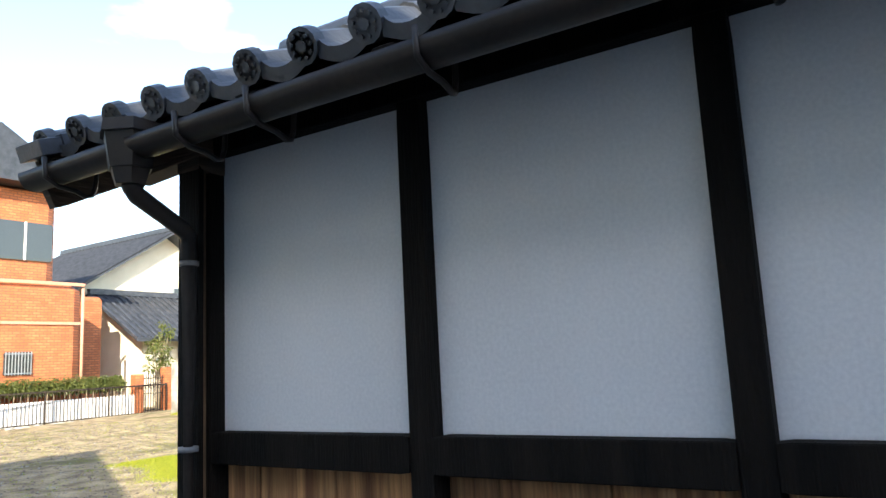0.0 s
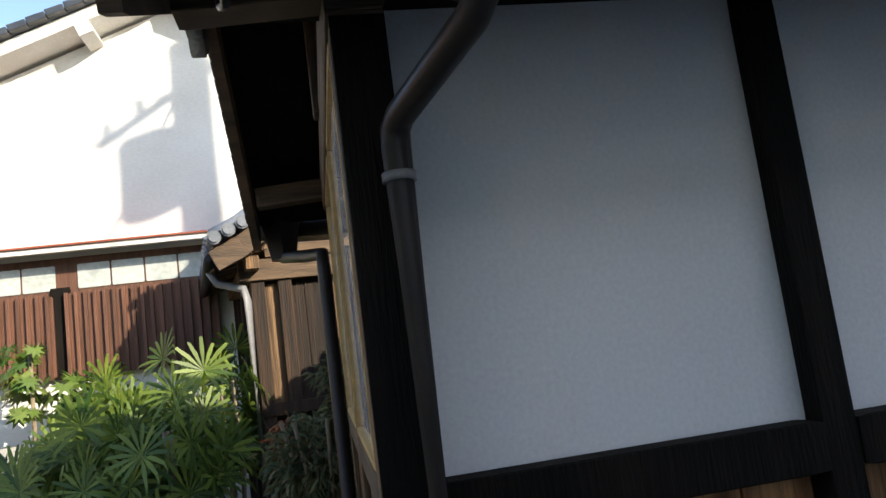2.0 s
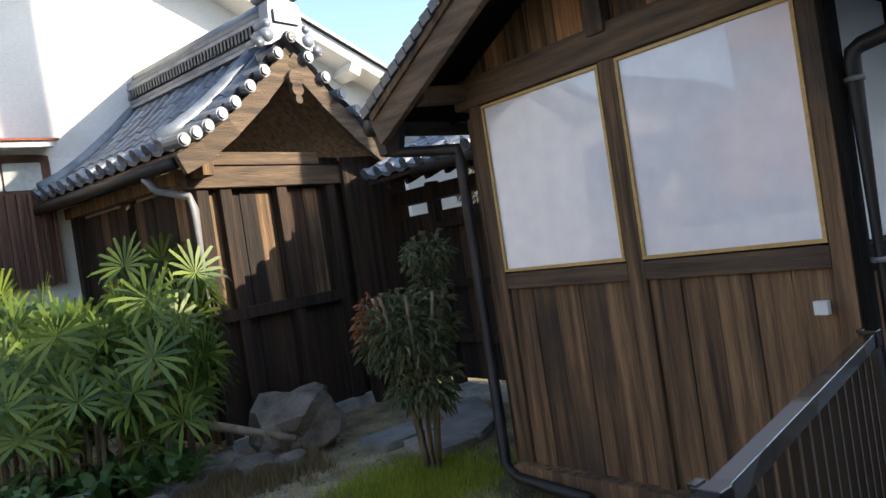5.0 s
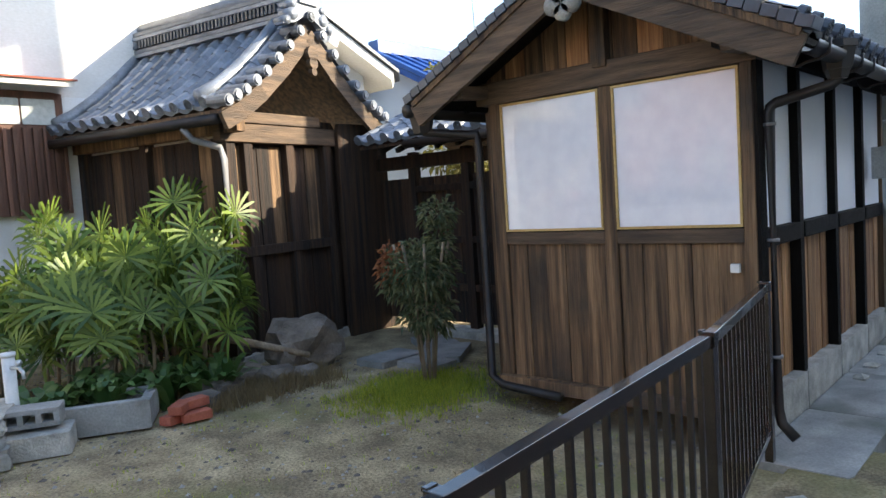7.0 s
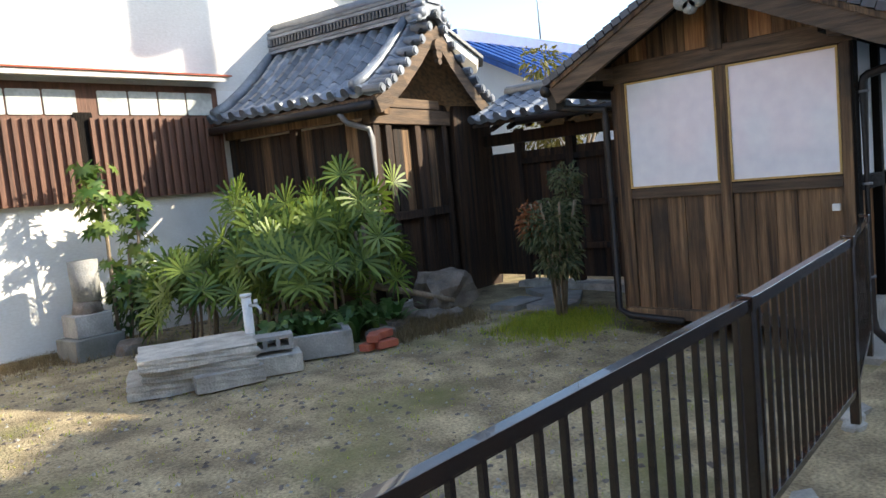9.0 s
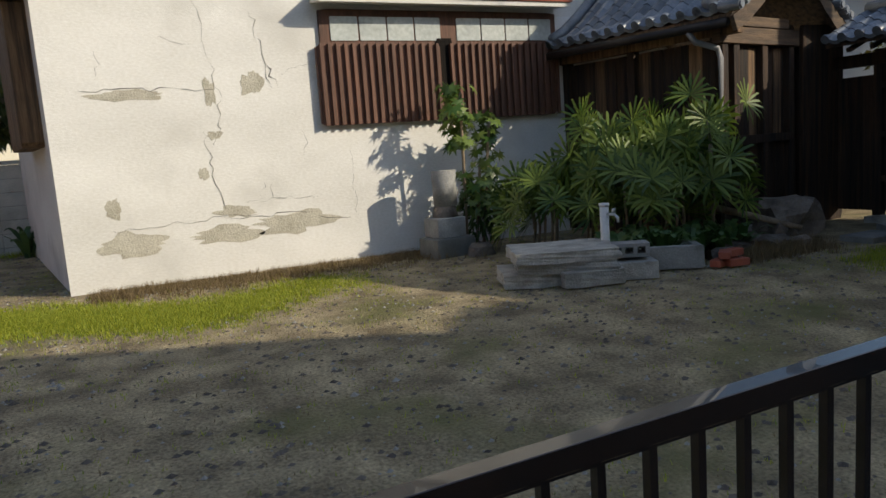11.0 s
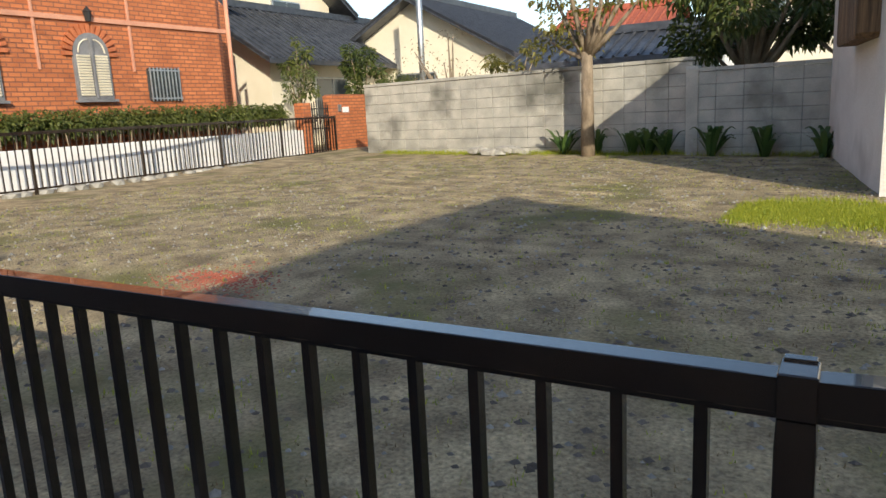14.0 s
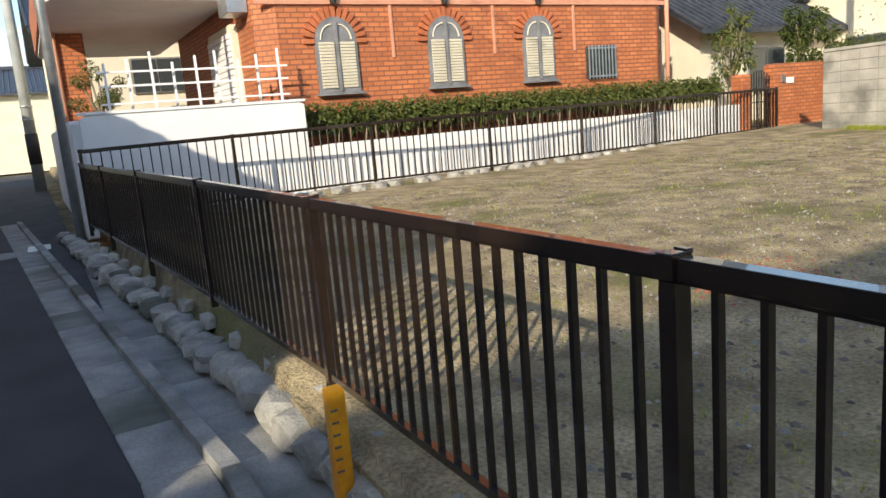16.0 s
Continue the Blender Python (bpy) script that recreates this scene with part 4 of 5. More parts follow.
def arch_window(yc, z0, w, h):
    win = part("arched_window", bmesh.new(), M_DGLASS, bh, "arched window with cream louvred shutters")
    r = w / 2

    def outline(rr, zb):
        pts = [(yc - rr, zb), (yc + rr, zb)]
        zc = z0 + h - r
        return pts + [(yc + rr * math.cos(a), zc + rr * 1.05 * math.sin(a)) for a in [math.pi * k / 12 for k in range(13)]]
    prism("window_frame", M_GREYPIPE, win, outline(r, z0), BX, BX + 0.06, "x")
    for s in (-1, 1):
        for k in range(15):
            blk("louvre", M_CREAM, win, (BX + 0.075, yc + s * r * 0.5, z0 + 0.09 + 0.052 * k), (0.03, r * 0.72, 0.036), ry=18)
        bm = bmesh.new()
        tube_bm(bm, [(BX + 0.07, yc + s * 0.06 + s * 0.22 * math.sin(a), z0 + h - r + 0.02 + 0.25 * math.cos(a)) for a in [math.pi / 2 * k / 6 for k in range(7)]], 0.015, 5)
        part("fan_light", bm, M_CREAM, win)
    blk("mullion", M_GREYPIPE, win, (BX + 0.08, yc, z0 + h * 0.48), (0.05, 0.05, h * 0.93))
    for k in range(15):
        a = math.pi * k / 14
        blk("arch_brick", M_ARCH, win, (BX + 0.02, yc + (r + 0.1) * math.cos(a), z0 + h - r + (r + 0.1) * math.sin(a)), (0.07, 0.19, 0.075), rx=math.degrees(a))
    blk("window_sill", M_GREYPIPE, win, (BX + 0.06, yc, z0 - 0.03), (0.14, w + 0.1, 0.05))
    bm = bmesh.new()
    tube_bm(bm, [(BX + 0.1, yc, z0 + h + 0.22), (BX + 0.1, yc, z0 + h + 0.4)], 0.05, 8, 0.075)
    tube_bm(bm, [(BX + 0.1, yc, z0 + h + 0.4), (BX + 0.1, yc, z0 + h + 0.5)], 0.09, 8, 0.01)
    part("wall_lantern", bm, M_BLACK, bh, "small black wall lantern")


for yc in (3.45, 5.64, 7.8):
    arch_window(yc, 1.55, 0.76, 1.24)
blk("small_window", M_DGLASS, bh, (BX + 0.01, 9.45, 1.84), (0.06, 0.8, 0.68))
for k in range(9):
    blk("window_bar", M_METAL, bh, (BX + 0.08, 9.08 + 0.092 * k, 1.84), (0.02, 0.025, 0.7))
for z in (1.55, 2.13):
    blk("window_bar", M_METAL, bh, (BX + 0.08, 9.45, z), (0.02, 0.8, 0.03))
blk("upper_window", M_DGLASS, bh, (BX - 0.17, 9.6, 5.6), (0.08, 1.7, 1.2))
blk("upper_window_frame", M_WHITE, bh, (BX - 0.13, 9.6, 5.6), (0.06, 0.06, 1.2))
tube("rain_pipe", M_BAND, bh, [(BX + 0.06, 11.4, 0.5), (BX + 0.06, 11.4, 4.2)], 0.05, 8)
# side facing the street: porch, roller shutter, pillar
blk("porch_slab", M_BRICK, bh, (-25.5, 0.6, 3.75), (8.6, 3.0, 0.9))
blk("porch_ceiling", M_WHITE, bh, (-25.4, 0.6, 3.28), (8.4, 2.9, 0.06))
blk("pillar", M_BRICK, bh, (-25.2, -0.35, 1.6), (0.5, 0.5, 3.5))
blk("shutter_frame", M_CREAM, bh, (-22.4, 2.08, 1.6), (1.9, 0.12, 2.6))
for k in range(22):
    blk("shutter_slat", M_WHITE, bh, (-22.4, 2.0, 0.5 + 0.105 * k), (1.7, 0.05, 0.09))
blk("vent_hood", M_METAL, bh, (-20.9, 1.95, 3.1), (0.6, 0.35, 0.3))
tube("rain_pipe", M_BAND, bh, [(-24.9, -0.65, 0.2), (-24.9, -0.65, 5)], 0.05, 8)

ww = thing("garden_wall", (-19.4, 6, 0), "low white painted garden wall before the hedge", "wall", kind="structure")
blk("low_wall", M_WHITE, ww, (-19.35, 7.7, 0.32), (0.16, 10.4, 0.76))
blk("high_wall", M_WHITE, ww, (-19.35, 0.85, 0.6), (0.16, 3.2, 1.62))
blk("street_wall", M_WHITE, ww, (-24.5, -0.8, 0.5), (10.3, 0.14, 1.7))
blk("capping", M_WHITE, ww, (-19.35, 0.85, 1.42), (0.2, 3.24, 0.04))
gt = thing("garden_gate", (-19.3, 13.4, 0), "black wrought-iron garden gate between brick piers", "gate")
for y, w, h in ((12.87, 0.3, 1.35), (14.8, 1.9, 1.55)):
    blk("brick_pier", M_BRICK, gt, (-19.35, y, h / 2), (0.3, w, h))
for k in range(9):
    blk("gate_bar", M_BLACK, gt, (-19.3, 13.08 + 0.09 * k, 0.7), (0.02, 0.02, 1.2 + 0.25 * math.sin(math.pi * k / 8)))
for z in (0.15, 0.7, 1.2):
    blk("gate_rail", M_BLACK, gt, (-19.3, 13.44, z), (0.03, 0.75, 0.03))
for k in range(4):
    bm = bmesh.new()
    tube_bm(bm, [(-19.28, 13.2 + 0.16 * k + 0.08 * math.cos(a), 0.95 + 0.1 * math.sin(a)) for a in [2 * math.pi * i / 12 for i in range(13)]], 0.01, 5)
    part("scroll", bm, M_BLACK, gt)
blk("name_plate", M_WHITE, gt, (-19.18, 14.4, 1.15), (0.03, 0.25, 0.14))
blk("intercom", M_METAL, gt, (-19.18, 14.15, 1.2), (0.04, 0.12, 0.18))
rl = thing("white_railing", (-19.6, 1, 1.4), "white painted metal railing on the garden wall", "railing")
for k in range(9):
    blk("post", M_WHITE, rl, (-19.75 - 0.1 * (k % 2), -0.3 + 0.32 * k, 1.75), (0.035, 0.035, 0.75 + 0.15 * (k % 3)))
for z in (1.55, 1.8, 2.0):
    blk("rail", M_WHITE, rl, (-19.75, 1.0, z), (0.03, 2.8, 0.03))
bm = bmesh.new()
tube_bm(bm, [(-19.15, -0.98, -0.3), (-19.15, -0.98, 7)], 0.065, 12)
tagged(part("street_pole", bm, M_METAL, smooth=True), "slim galvanised steel street pole by white wall", "pole")

far_house("white_house", -33, -25.5, 14.6, 22, 5.2, 2.3, "x", M_CREAM, M_TILEDK, "cream rendered house with grey tiled gable roof", 0.8, 0, (("s", -28, 4.2, 1.6, 1.1), ("e", 19.5, 4.6, 1.4, 1.0)))
far_house("white_house", -27.5, -22.5, 15.2, 24, 3.0, 1.5, "y", M_CREAM, M_TILEDK, "cream house wing under a grey tiled roof", 0.7, 0, (("e", 18, 1.6, 1.6, 1.2),))
far_house("tiled_house", -24.5, -17.5, 21, 29, 2.9, 1.9, "y", M_CREAM, M_TILEDK, "house with dark tiled roof behind block wall", 0.6, 0, (("s", -21, 1.8, 1.6, 1.0), ("e", 24, 1.8, 1.6, 1.0)))
far_house("tiled_house", -17.0, -13.5, 24, 30, 3.0, 1.3, "x", M_WHITE, M_REDBRICK, "white house with a brown roof", 0.5, 0, (("s", -15.5, 2.2, 1.2, 1.0),))
far_house("white_shed", -15.0, -10.2, 17.2, 20.5, 2.1, 0.6, "x", M_WHITE, M_TILEDK, "white plastered shed with dark tiled roof", 0.4, 0)
far_house("yellow_house", -11.5, -8.0, 24, 29, 4.2, 0.9, "x", M_CREAM, M_METAL, "pale yellow house behind the trees", 0.4, 0, (("s", -10, 3.3, 1.2, 0.9),))
far_house("blue_roof_house", 4.6, 10.5, 5.2, 9.5, 2.7, 1.1, "x", M_WHITE, M_BTILE, "white house with a bright blue tiled roof", 0.4, 0)
far_house("blue_roof_house", 8, 15, 0.8, 4.6, 3.0, 1.2, "x", M_CREAM, M_BTILE, "cream house with green-blue tiled roof", 0.4, 0)
far_house("street_end_house", 20, 28, -3.2, 3.5, 2.6, 1.8, "y", M_WHITE, M_TILE, "white-walled hall with grey tiled roof at street end", 0.9)
far_house("street_end_house", -42, -33, -0.4, 6, 4.5, 1.6, "y", M_CREAM, M_TILEDK, "beige house further along the street", 0.5, wins=(("e", 2.5, 3.0, 1.5, 1.0), ("s", -36, 3.0, 1.5, 1.0)))
far_house("street_end_house", -75, -60, -8, 6, 4.5, 2, "y", M_CREAM, M_TILEDK, "pale house closing the far street end", 0.5)
far_house("tiled_house", -60, -42, 20, 32, 5.0, 2.0, "x", M_CREAM, M_TILEDK, "distant cream house with dark roof", 0.5, 0)

# utility poles
def utility_pole(x, y, r, h, label):
    p = thing("utility_pole", (x, y, -0.2), label, "utility pole", "utility poles")
    tube("shaft", M_GREYPOLE, p, [(x, y, -0.3), (x, y, h)], r, 20, "", r * 0.75)
    tube("guard_sleeve", M_BLACK, p, [(x, y, 0.55), (x, y, 1.5)], r + 0.012, 20, "black sleeve with yellow stripes")
    rr = r + 0.018
    for k in range(4):
        v, f = [], []
        for j in range(13):
            a = math.pi * (0.75 + 0.75 * j / 12)
            z = 0.62 + 0.22 * k + 0.2 * j / 12
            v += [(x + rr * math.cos(a), y + rr * math.sin(a), min(1.5, z)), (x + rr * math.cos(a), y + rr * math.sin(a), min(1.5, z + 0.1))]
        f = [(2 * j, 2 * j + 2, 2 * j + 3, 2 * j + 1) for j in range(12)]
        raw("yellow_stripe", v, f, M_YELLOW, p)
    for z in (1.9, 2.3):
        tube("steel_band", M_METAL, p, [(x, y, z), (x, y, z + 0.04)], r + 0.015, 20)
    beam("crossarm", M_METAL, p, (x - 0.2, y - 0.9, h - 0.6), (x - 0.2, y + 0.9, h - 0.6), 0.08, 0.08)
    for k in (-0.8, -0.4, 0.4, 0.8):
        tube("insulator", M_WHITE, p, [(x - 0.2, y + k, h - 0.56), (x - 0.2, y + k, h - 0.4)], 0.04, 8)
    return p


up = utility_pole(4.55, 0.1, 0.215, 9, "grey concrete utility pole with striped black-yellow guard")
tube("cable_guard", M_YELLOW, up, [(4.62, -0.16, 1.7), (4.62, -0.13, 6)], 0.035, 8, "yellow cable guard")
tube("transformer", M_GREYPOLE, up, [(4.5, -0.4, 7.4), (4.5, -0.4, 8.2)], 0.25, 14)
utility_pole(-34, -1.3, 0.17, 8, "distant grey utility pole with striped guard")
utility_pole(20, -3.6, 0.16, 9, "distant grey utility pole at street end")
bm = bmesh.new()
tube_bm(bm, [(-18.6, 17.5, 0), (-18.6, 17.5, 6)], 0.09, 10)
tagged(part("steel_pole", bm, M_METAL, smooth=True), "slim grey steel pole behind block wall", "pole")
for k, (a, b, s) in enumerate((((4.7, 0.4, 8.3), (-34, -0.9, 7.5), 0.9), ((4.7, -0.4, 8.3), (-34, -1.7, 7.5), 1.0), ((4.7, 0.4, 7.6), (12, 9, 6), 0.3), ((2.0, 1.6, 5.5), (-4.5, 14, 7.5), 0.2))):
    a, b = Vector(a), Vector(b)
    bm = bmesh.new()
    tube_bm(bm, [a.lerp(b, i / 16) - Vector((0, 0, s * (1 - (2 * i / 16 - 1) ** 2))) for i in range(17)], 0.012, 5)
    tagged(part("overhead_cable", bm, M_BLACK), "thin black overhead cable between poles", "cable", "cables")
ant = thing("tv_antenna", (7, 7.4, 3.9), "thin metal television antenna on blue roof", "antenna")
tube("mast", M_METAL, ant, [(7, 7.4, 3.8), (7, 7.4, 6.2)], 0.02, 6)
tube("boom", M_METAL, ant, [(6.6, 7.1, 6.0), (7.3, 7.6, 6.0)], 0.012, 5)
for k in range(7):
    x, y = 6.6 + 0.1 * k, 7.1 + 0.072 * k
    tube("element", M_METAL, ant, [(x - 0.14, y + 0.2, 6.0), (x + 0.14, y - 0.2, 6.0)], 0.008, 4)

# parked van at the street end
van = thing("van", (16.5, -1.9, -0.35), "silver van parked in the street", "van")
prism("body", M_METAL, van, [(-2.7, -0.1), (-1.1, -0.1), (-1.1, 0.6), (-1.25, 1.2), (-2.55, 1.2), (-2.7, 0.6)], 15.2, 18.2, "x", "silver painted body")
blk("windscreen", M_DGLASS, van, (15.19, -1.9, 0.85), (0.04, 1.2, 0.45))
for y in (-2.5, -1.3):
    blk("headlight", M_PLASTIC, van, (15.19, y, 0.35), (0.05, 0.25, 0.15))
    for x in (15.7, 17.6):
        tube("wheel", M_BLACK, van, [(x, y - 0.1, -0.05), (x, y + 0.1, -0.05)], 0.3, 16)
sign = thing("road_sign", (13.5, -0.9, -0.3), "blue one-way arrow sign on a grey post", "sign")
tube("post", M_METAL, sign, [(13.5, -0.9, -0.3), (13.5, -0.9, 2.2)], 0.03, 8)
blk("sign_plate", M_BTILE, sign, (13.46, -0.9, 1.55), (0.02, 0.6, 0.28))
prism("arrow", M_WHITE, sign, [(-1.12, 1.52), (-0.82, 1.52), (-0.82, 1.46), (-0.68, 1.55), (-0.82, 1.64), (-0.82, 1.58), (-1.12, 1.58)], 13.445, 13.45, "x")
blk("concrete_block", M_CONC, None, (4.0, -0.42, 0.0), (0.4, 0.36, 0.24))
tagged(bpy.data.objects["concrete_block"], "loose grey concrete block with yellow end on apron", "concrete block")

# ---- loose things in the lot ----
slabs = []
for i, (x, y, z, sx, sy, sz, r) in enumerate(((-3.25, 3.85, 0.06, 0.75, 0.62, 0.11, -25), (-3.05, 3.5, 0.07, 0.5, 0.4, 0.12, -18), (-3.12, 3.72, 0.165, 0.82, 0.6, 0.09, -30), (-3.14, 3.74, 0.255, 0.85, 0.66, 0.09, -24))):
    bm = bmesh.new()
    bmesh.ops.create_cube(bm, size=1)
    bmesh.ops.subdivide_edges(bm, edges=list(bm.edges), cuts=4, use_grid_fill=True)
    for v in bm.verts:
        e = 1 + 0.09 * noise.noise(Vector((v.co.x * 4, v.co.y * 4, i * 9))) + 0.05 * noise.noise(v.co * 11)
        v.co = Vector((v.co.x * sx * e, v.co.y * sy * e, v.co.z * sz * (1 + 0.15 * noise.noise(v.co * 5))))
    ob = part("stone_slab", bm, M_STONE)
    ob.matrix_basis = pose(x, y, z, 0, 0, r)
    tagged(ob, "rough-edged pale stone slab in a stack", "stone slab", "stacked slabs")
cb = thing("cinder_block", (-2.66, 3.42, 0.1), "grey hollow cinder block on a stone", "cinder block")
for z in (0.2, 0.285):
    blk("face_shell", M_CONC, cb, (-2.66, 3.45, z), (0.34, 0.19, 0.03), rz=-30)
for k in (-0.15, -0.05, 0.05, 0.15):
    blk("web", M_CONC, cb, (-2.66 + k * 0.87, 3.45 - k * 0.5, 0.24), (0.035, 0.19, 0.07), rz=-30)
blk("base_stone", M_STONE, cb, (-2.66, 3.43, 0.08), (0.42, 0.3, 0.15), rz=-28)
sp = thing("standpipe", (-2.69, 3.7, 0), "white plastic garden standpipe with chrome tap", "standpipe")
tube("column", M_PLASTIC, sp, [(-2.69, 3.7, 0), (-2.69, 3.7, 0.6)], 0.04, 14)
tube("cap", M_PLASTIC, sp, [(-2.69, 3.7, 0.6), (-2.69, 3.7, 0.625)], 0.047, 14)
tube("tap", M_METAL, sp, [(-2.69, 3.67, 0.53), (-2.66, 3.6, 0.53), (-2.65, 3.57, 0.5), (-2.65, 3.565, 0.46)], 0.013, 8, "chrome tap")
tube("tap_handle", M_METAL, sp, [(-2.66, 3.61, 0.54), (-2.66, 3.61, 0.58)], 0.018, 8)
pan = thing("washing_basin", (-2.3, 3.55, 0), "shallow grey concrete water basin kerb", "basin")
beam("front_kerb", M_CONC, pan, (-2.62, 3.62, 0.12), (-2.0, 3.25, 0.12), 0.07, 0.2)
beam("back_kerb", M_CONC, pan, (-2.4, 3.98, 0.12), (-1.8, 3.6, 0.12), 0.07, 0.18)
beam("side_kerb", M_CONC, pan, (-2.02, 3.28, 0.12), (-1.82, 3.58, 0.12), 0.07, 0.18)
for i, (x, y, z, r) in enumerate(((-1.86, 3.2, 0.05, 20), (-1.75, 3.12, 0.05, -10), (-1.83, 3.17, 0.12, 40), (-1.72, 3.22, 0.05, 70), (-1.72, 3.2, 0.12, 5))):
    b = blk("brick", M_REDBRICK, None, (x, y, z), (0.2, 0.1, 0.06), rz=r)
    tagged(b, "loose red clay brick in a small pile", "brick", "loose bricks")
lan = thing("stone_lantern", (-3.15, 5.95, 0), "broken grey stone lantern shaft on stepped base", "stone lantern")
blk("base", M_CONC, lan, (-3.15, 5.92, 0.1), (0.5, 0.4, 0.22), rz=8)
blk("plinth", M_CONC, lan, (-3.15, 5.95, 0.32), (0.36, 0.34, 0.22), rz=3)
tube("collar", M_DSTONE, lan, [(-3.13, 5.96, 0.42), (-3.13, 5.96, 0.56)], 0.15, 14, "", 0.12)
tube("shaft", M_CONC, lan, [(-3.12, 5.96, 0.55), (-3.12, 5.96, 0.95)], 0.13, 14, "", 0.14)
rock("boulder", (-0.35, 3.75, 0.22), (0.3, 0.24, 0.24), 5, M_DSTONE, None, "large brown hollowed stone basin by gatehouse", "boulder", cuts=3)
for i, (x, y, s) in enumerate(((-1.0, 3.75, 0.2), (-0.8, 3.5, 0.16), (-1.3, 3.55, 0.18), (-0.6, 3.4, 0.12), (-1.55, 3.4, 0.13), (-2.9, 5.6, 0.14))):
    rock("garden_stone", (x, y, 0.05), (s, s * 0.8, s * 0.6), i + 20, M_DSTONE, None, "mossy brown garden stone edging the palms", "stone", "garden stones")
for i, (x, y, a) in enumerate(((0.2, 3.2, 0.35), (0.6, 2.9, 0.4), (0.9, 3.3, 0.35), (0.2, 2.75, 0.3))):
    blk("stepping_stone", M_CONC, None, (x, y, 0.03), (a * 1.5, a, 0.06), rz=30 * i)
for o in [o for o in bpy.data.objects if o.name.startswith("stepping_stone")]:
    tagged(o, "flat grey stepping stone before the gate", "stepping stone", "stepping stones")
stake = thing("marker_stake", (-10.5, -0.62, -0.3), "orange-yellow plastic boundary stake with faded writing", "stake")
blk("shaft", M_YELLOW, stake, (-10.5, -0.62, -0.16), (0.06, 0.06, 0.54))
for k in range(6):
    blk("writing_bar", M_CRACK, stake, (-10.469, -0.635, 0.04 - 0.045 * k), (0.003, 0.026, 0.008))
log = tube("driftwood_log", M_BARK, None, [(-1.1, 4.0, 0.42), (-0.8, 3.7, 0.3), (-0.5, 3.45, 0.18)], 0.04, 8, "", 0.025)
tagged(log, "grey fallen branch lying over the stones", "branch")
for i in range(14):
    rock("rubble_stone", (-13.4 + random.uniform(-0.6, 0.6), 11.5 + random.uniform(-0.2, 0.2), 0.12 + 0.08 * random.random()), (0.12, 0.1, 0.08), i + 50, M_STONE, None, "pale broken stone in a heap by block wall", "stone", "rubble heap", cuts=1)
for i in range(9):
    rock("loose_stone", (-0.2 - 3.2 * random.random() if i < 6 else random.uniform(0.5, 3), -0.3 - 0.2 * random.random() if i < 6 else -0.2, -0.13), (0.09, 0.06, 0.04), i + 150, M_STONE, None, "loose pale stone beside the fence", "stone", "loose stones", cuts=1)


# ---- plants ----
def leaf_cloud(name, blobs, n, size, material, parent=None, label="", seed=1, aspect=0.45, droop=0.3):
    """Many small folded leaves spread through ellipsoids (centre, radii), denser at the surface."""
    rnd = random.Random(seed)
    v, f = [], []
    vol = [r[0] * r[1] * r[2] for c, r in blobs]
    for c, r in rnd.choices(blobs, vol, k=n):
        d = Vector((rnd.gauss(0, 1), rnd.gauss(0, 1), rnd.gauss(0, 1))).normalized()
        d2 = d * (rnd.random() ** 0.35) * (0.8 + 0.35 * noise.noise(d * 2 + Vector(c)))
        p = Vector((c[0] + d2.x * r[0], c[1] + d2.y * r[1], c[2] + d2.z * r[2]))
        a = (d + Vector((rnd.uniform(-1, 1), rnd.uniform(-1, 1), rnd.uniform(-1, 0.6)))).normalized()
        b = a.cross(Vector((rnd.uniform(-1, 1), rnd.uniform(-1, 1), rnd.uniform(-1, 1)))).normalized()
        s = size * rnd.uniform(0.6, 1.3)
        w = s * aspect * 0.5
        nrm = a.cross(b) * s * 0.08
        tip = p + a * s - Vector((0, 0, droop * s))
        k = len(v)
        mid = p + a * s * 0.5
        v += [p, mid + b * w + nrm, tip, mid - b * w + nrm, mid - nrm]
        f += [(k, k + 1, k + 4), (k + 1, k + 2, k + 4), (k, k + 4, k + 3), (k + 4, k + 2, k + 3)]
    return raw(name, v, f, material, parent, label)


def fan(v, f, p, face, rad, rnd, blades=15):
    """A fan leaf: narrow pleated blades round a hub, facing along face."""
    face = face.normalized()
    up = (Vector((0, 0, 1)) - face * face.z)
    up = up.normalized() if up.length > 0.05 else Vector((1, 0, 0))
    rt = up.cross(face)
    spread = rnd.uniform(2.3, 2.75)
    for i in range(blades):
        a = -spread + 2 * spread * i / (blades - 1)
        d = (up * math.cos(a) + rt * math.sin(a) + face * 0.25).normalized()
        s = d.cross(face).normalized()
        ln = rad * rnd.uniform(0.82, 1.08) * (0.75 + 0.25 * math.cos(a / 2))
        w = rad * 0.052
        k = len(v)
        q1, q2 = p + d * ln * 0.5, p + d * ln * 0.85 - Vector((0, 0, ln * 0.05))
        tip = p + d * ln - Vector((0, 0, ln * rnd.uniform(0.1, 0.3)))
        v += [p, q1 + s * w, q1 - s * w, q2 + s * w * 0.7, q2 - s * w * 0.7, tip]
        f += [(k, k + 1, k + 2), (k + 1, k + 3, k + 4, k + 2), (k + 3, k + 5, k + 4)]


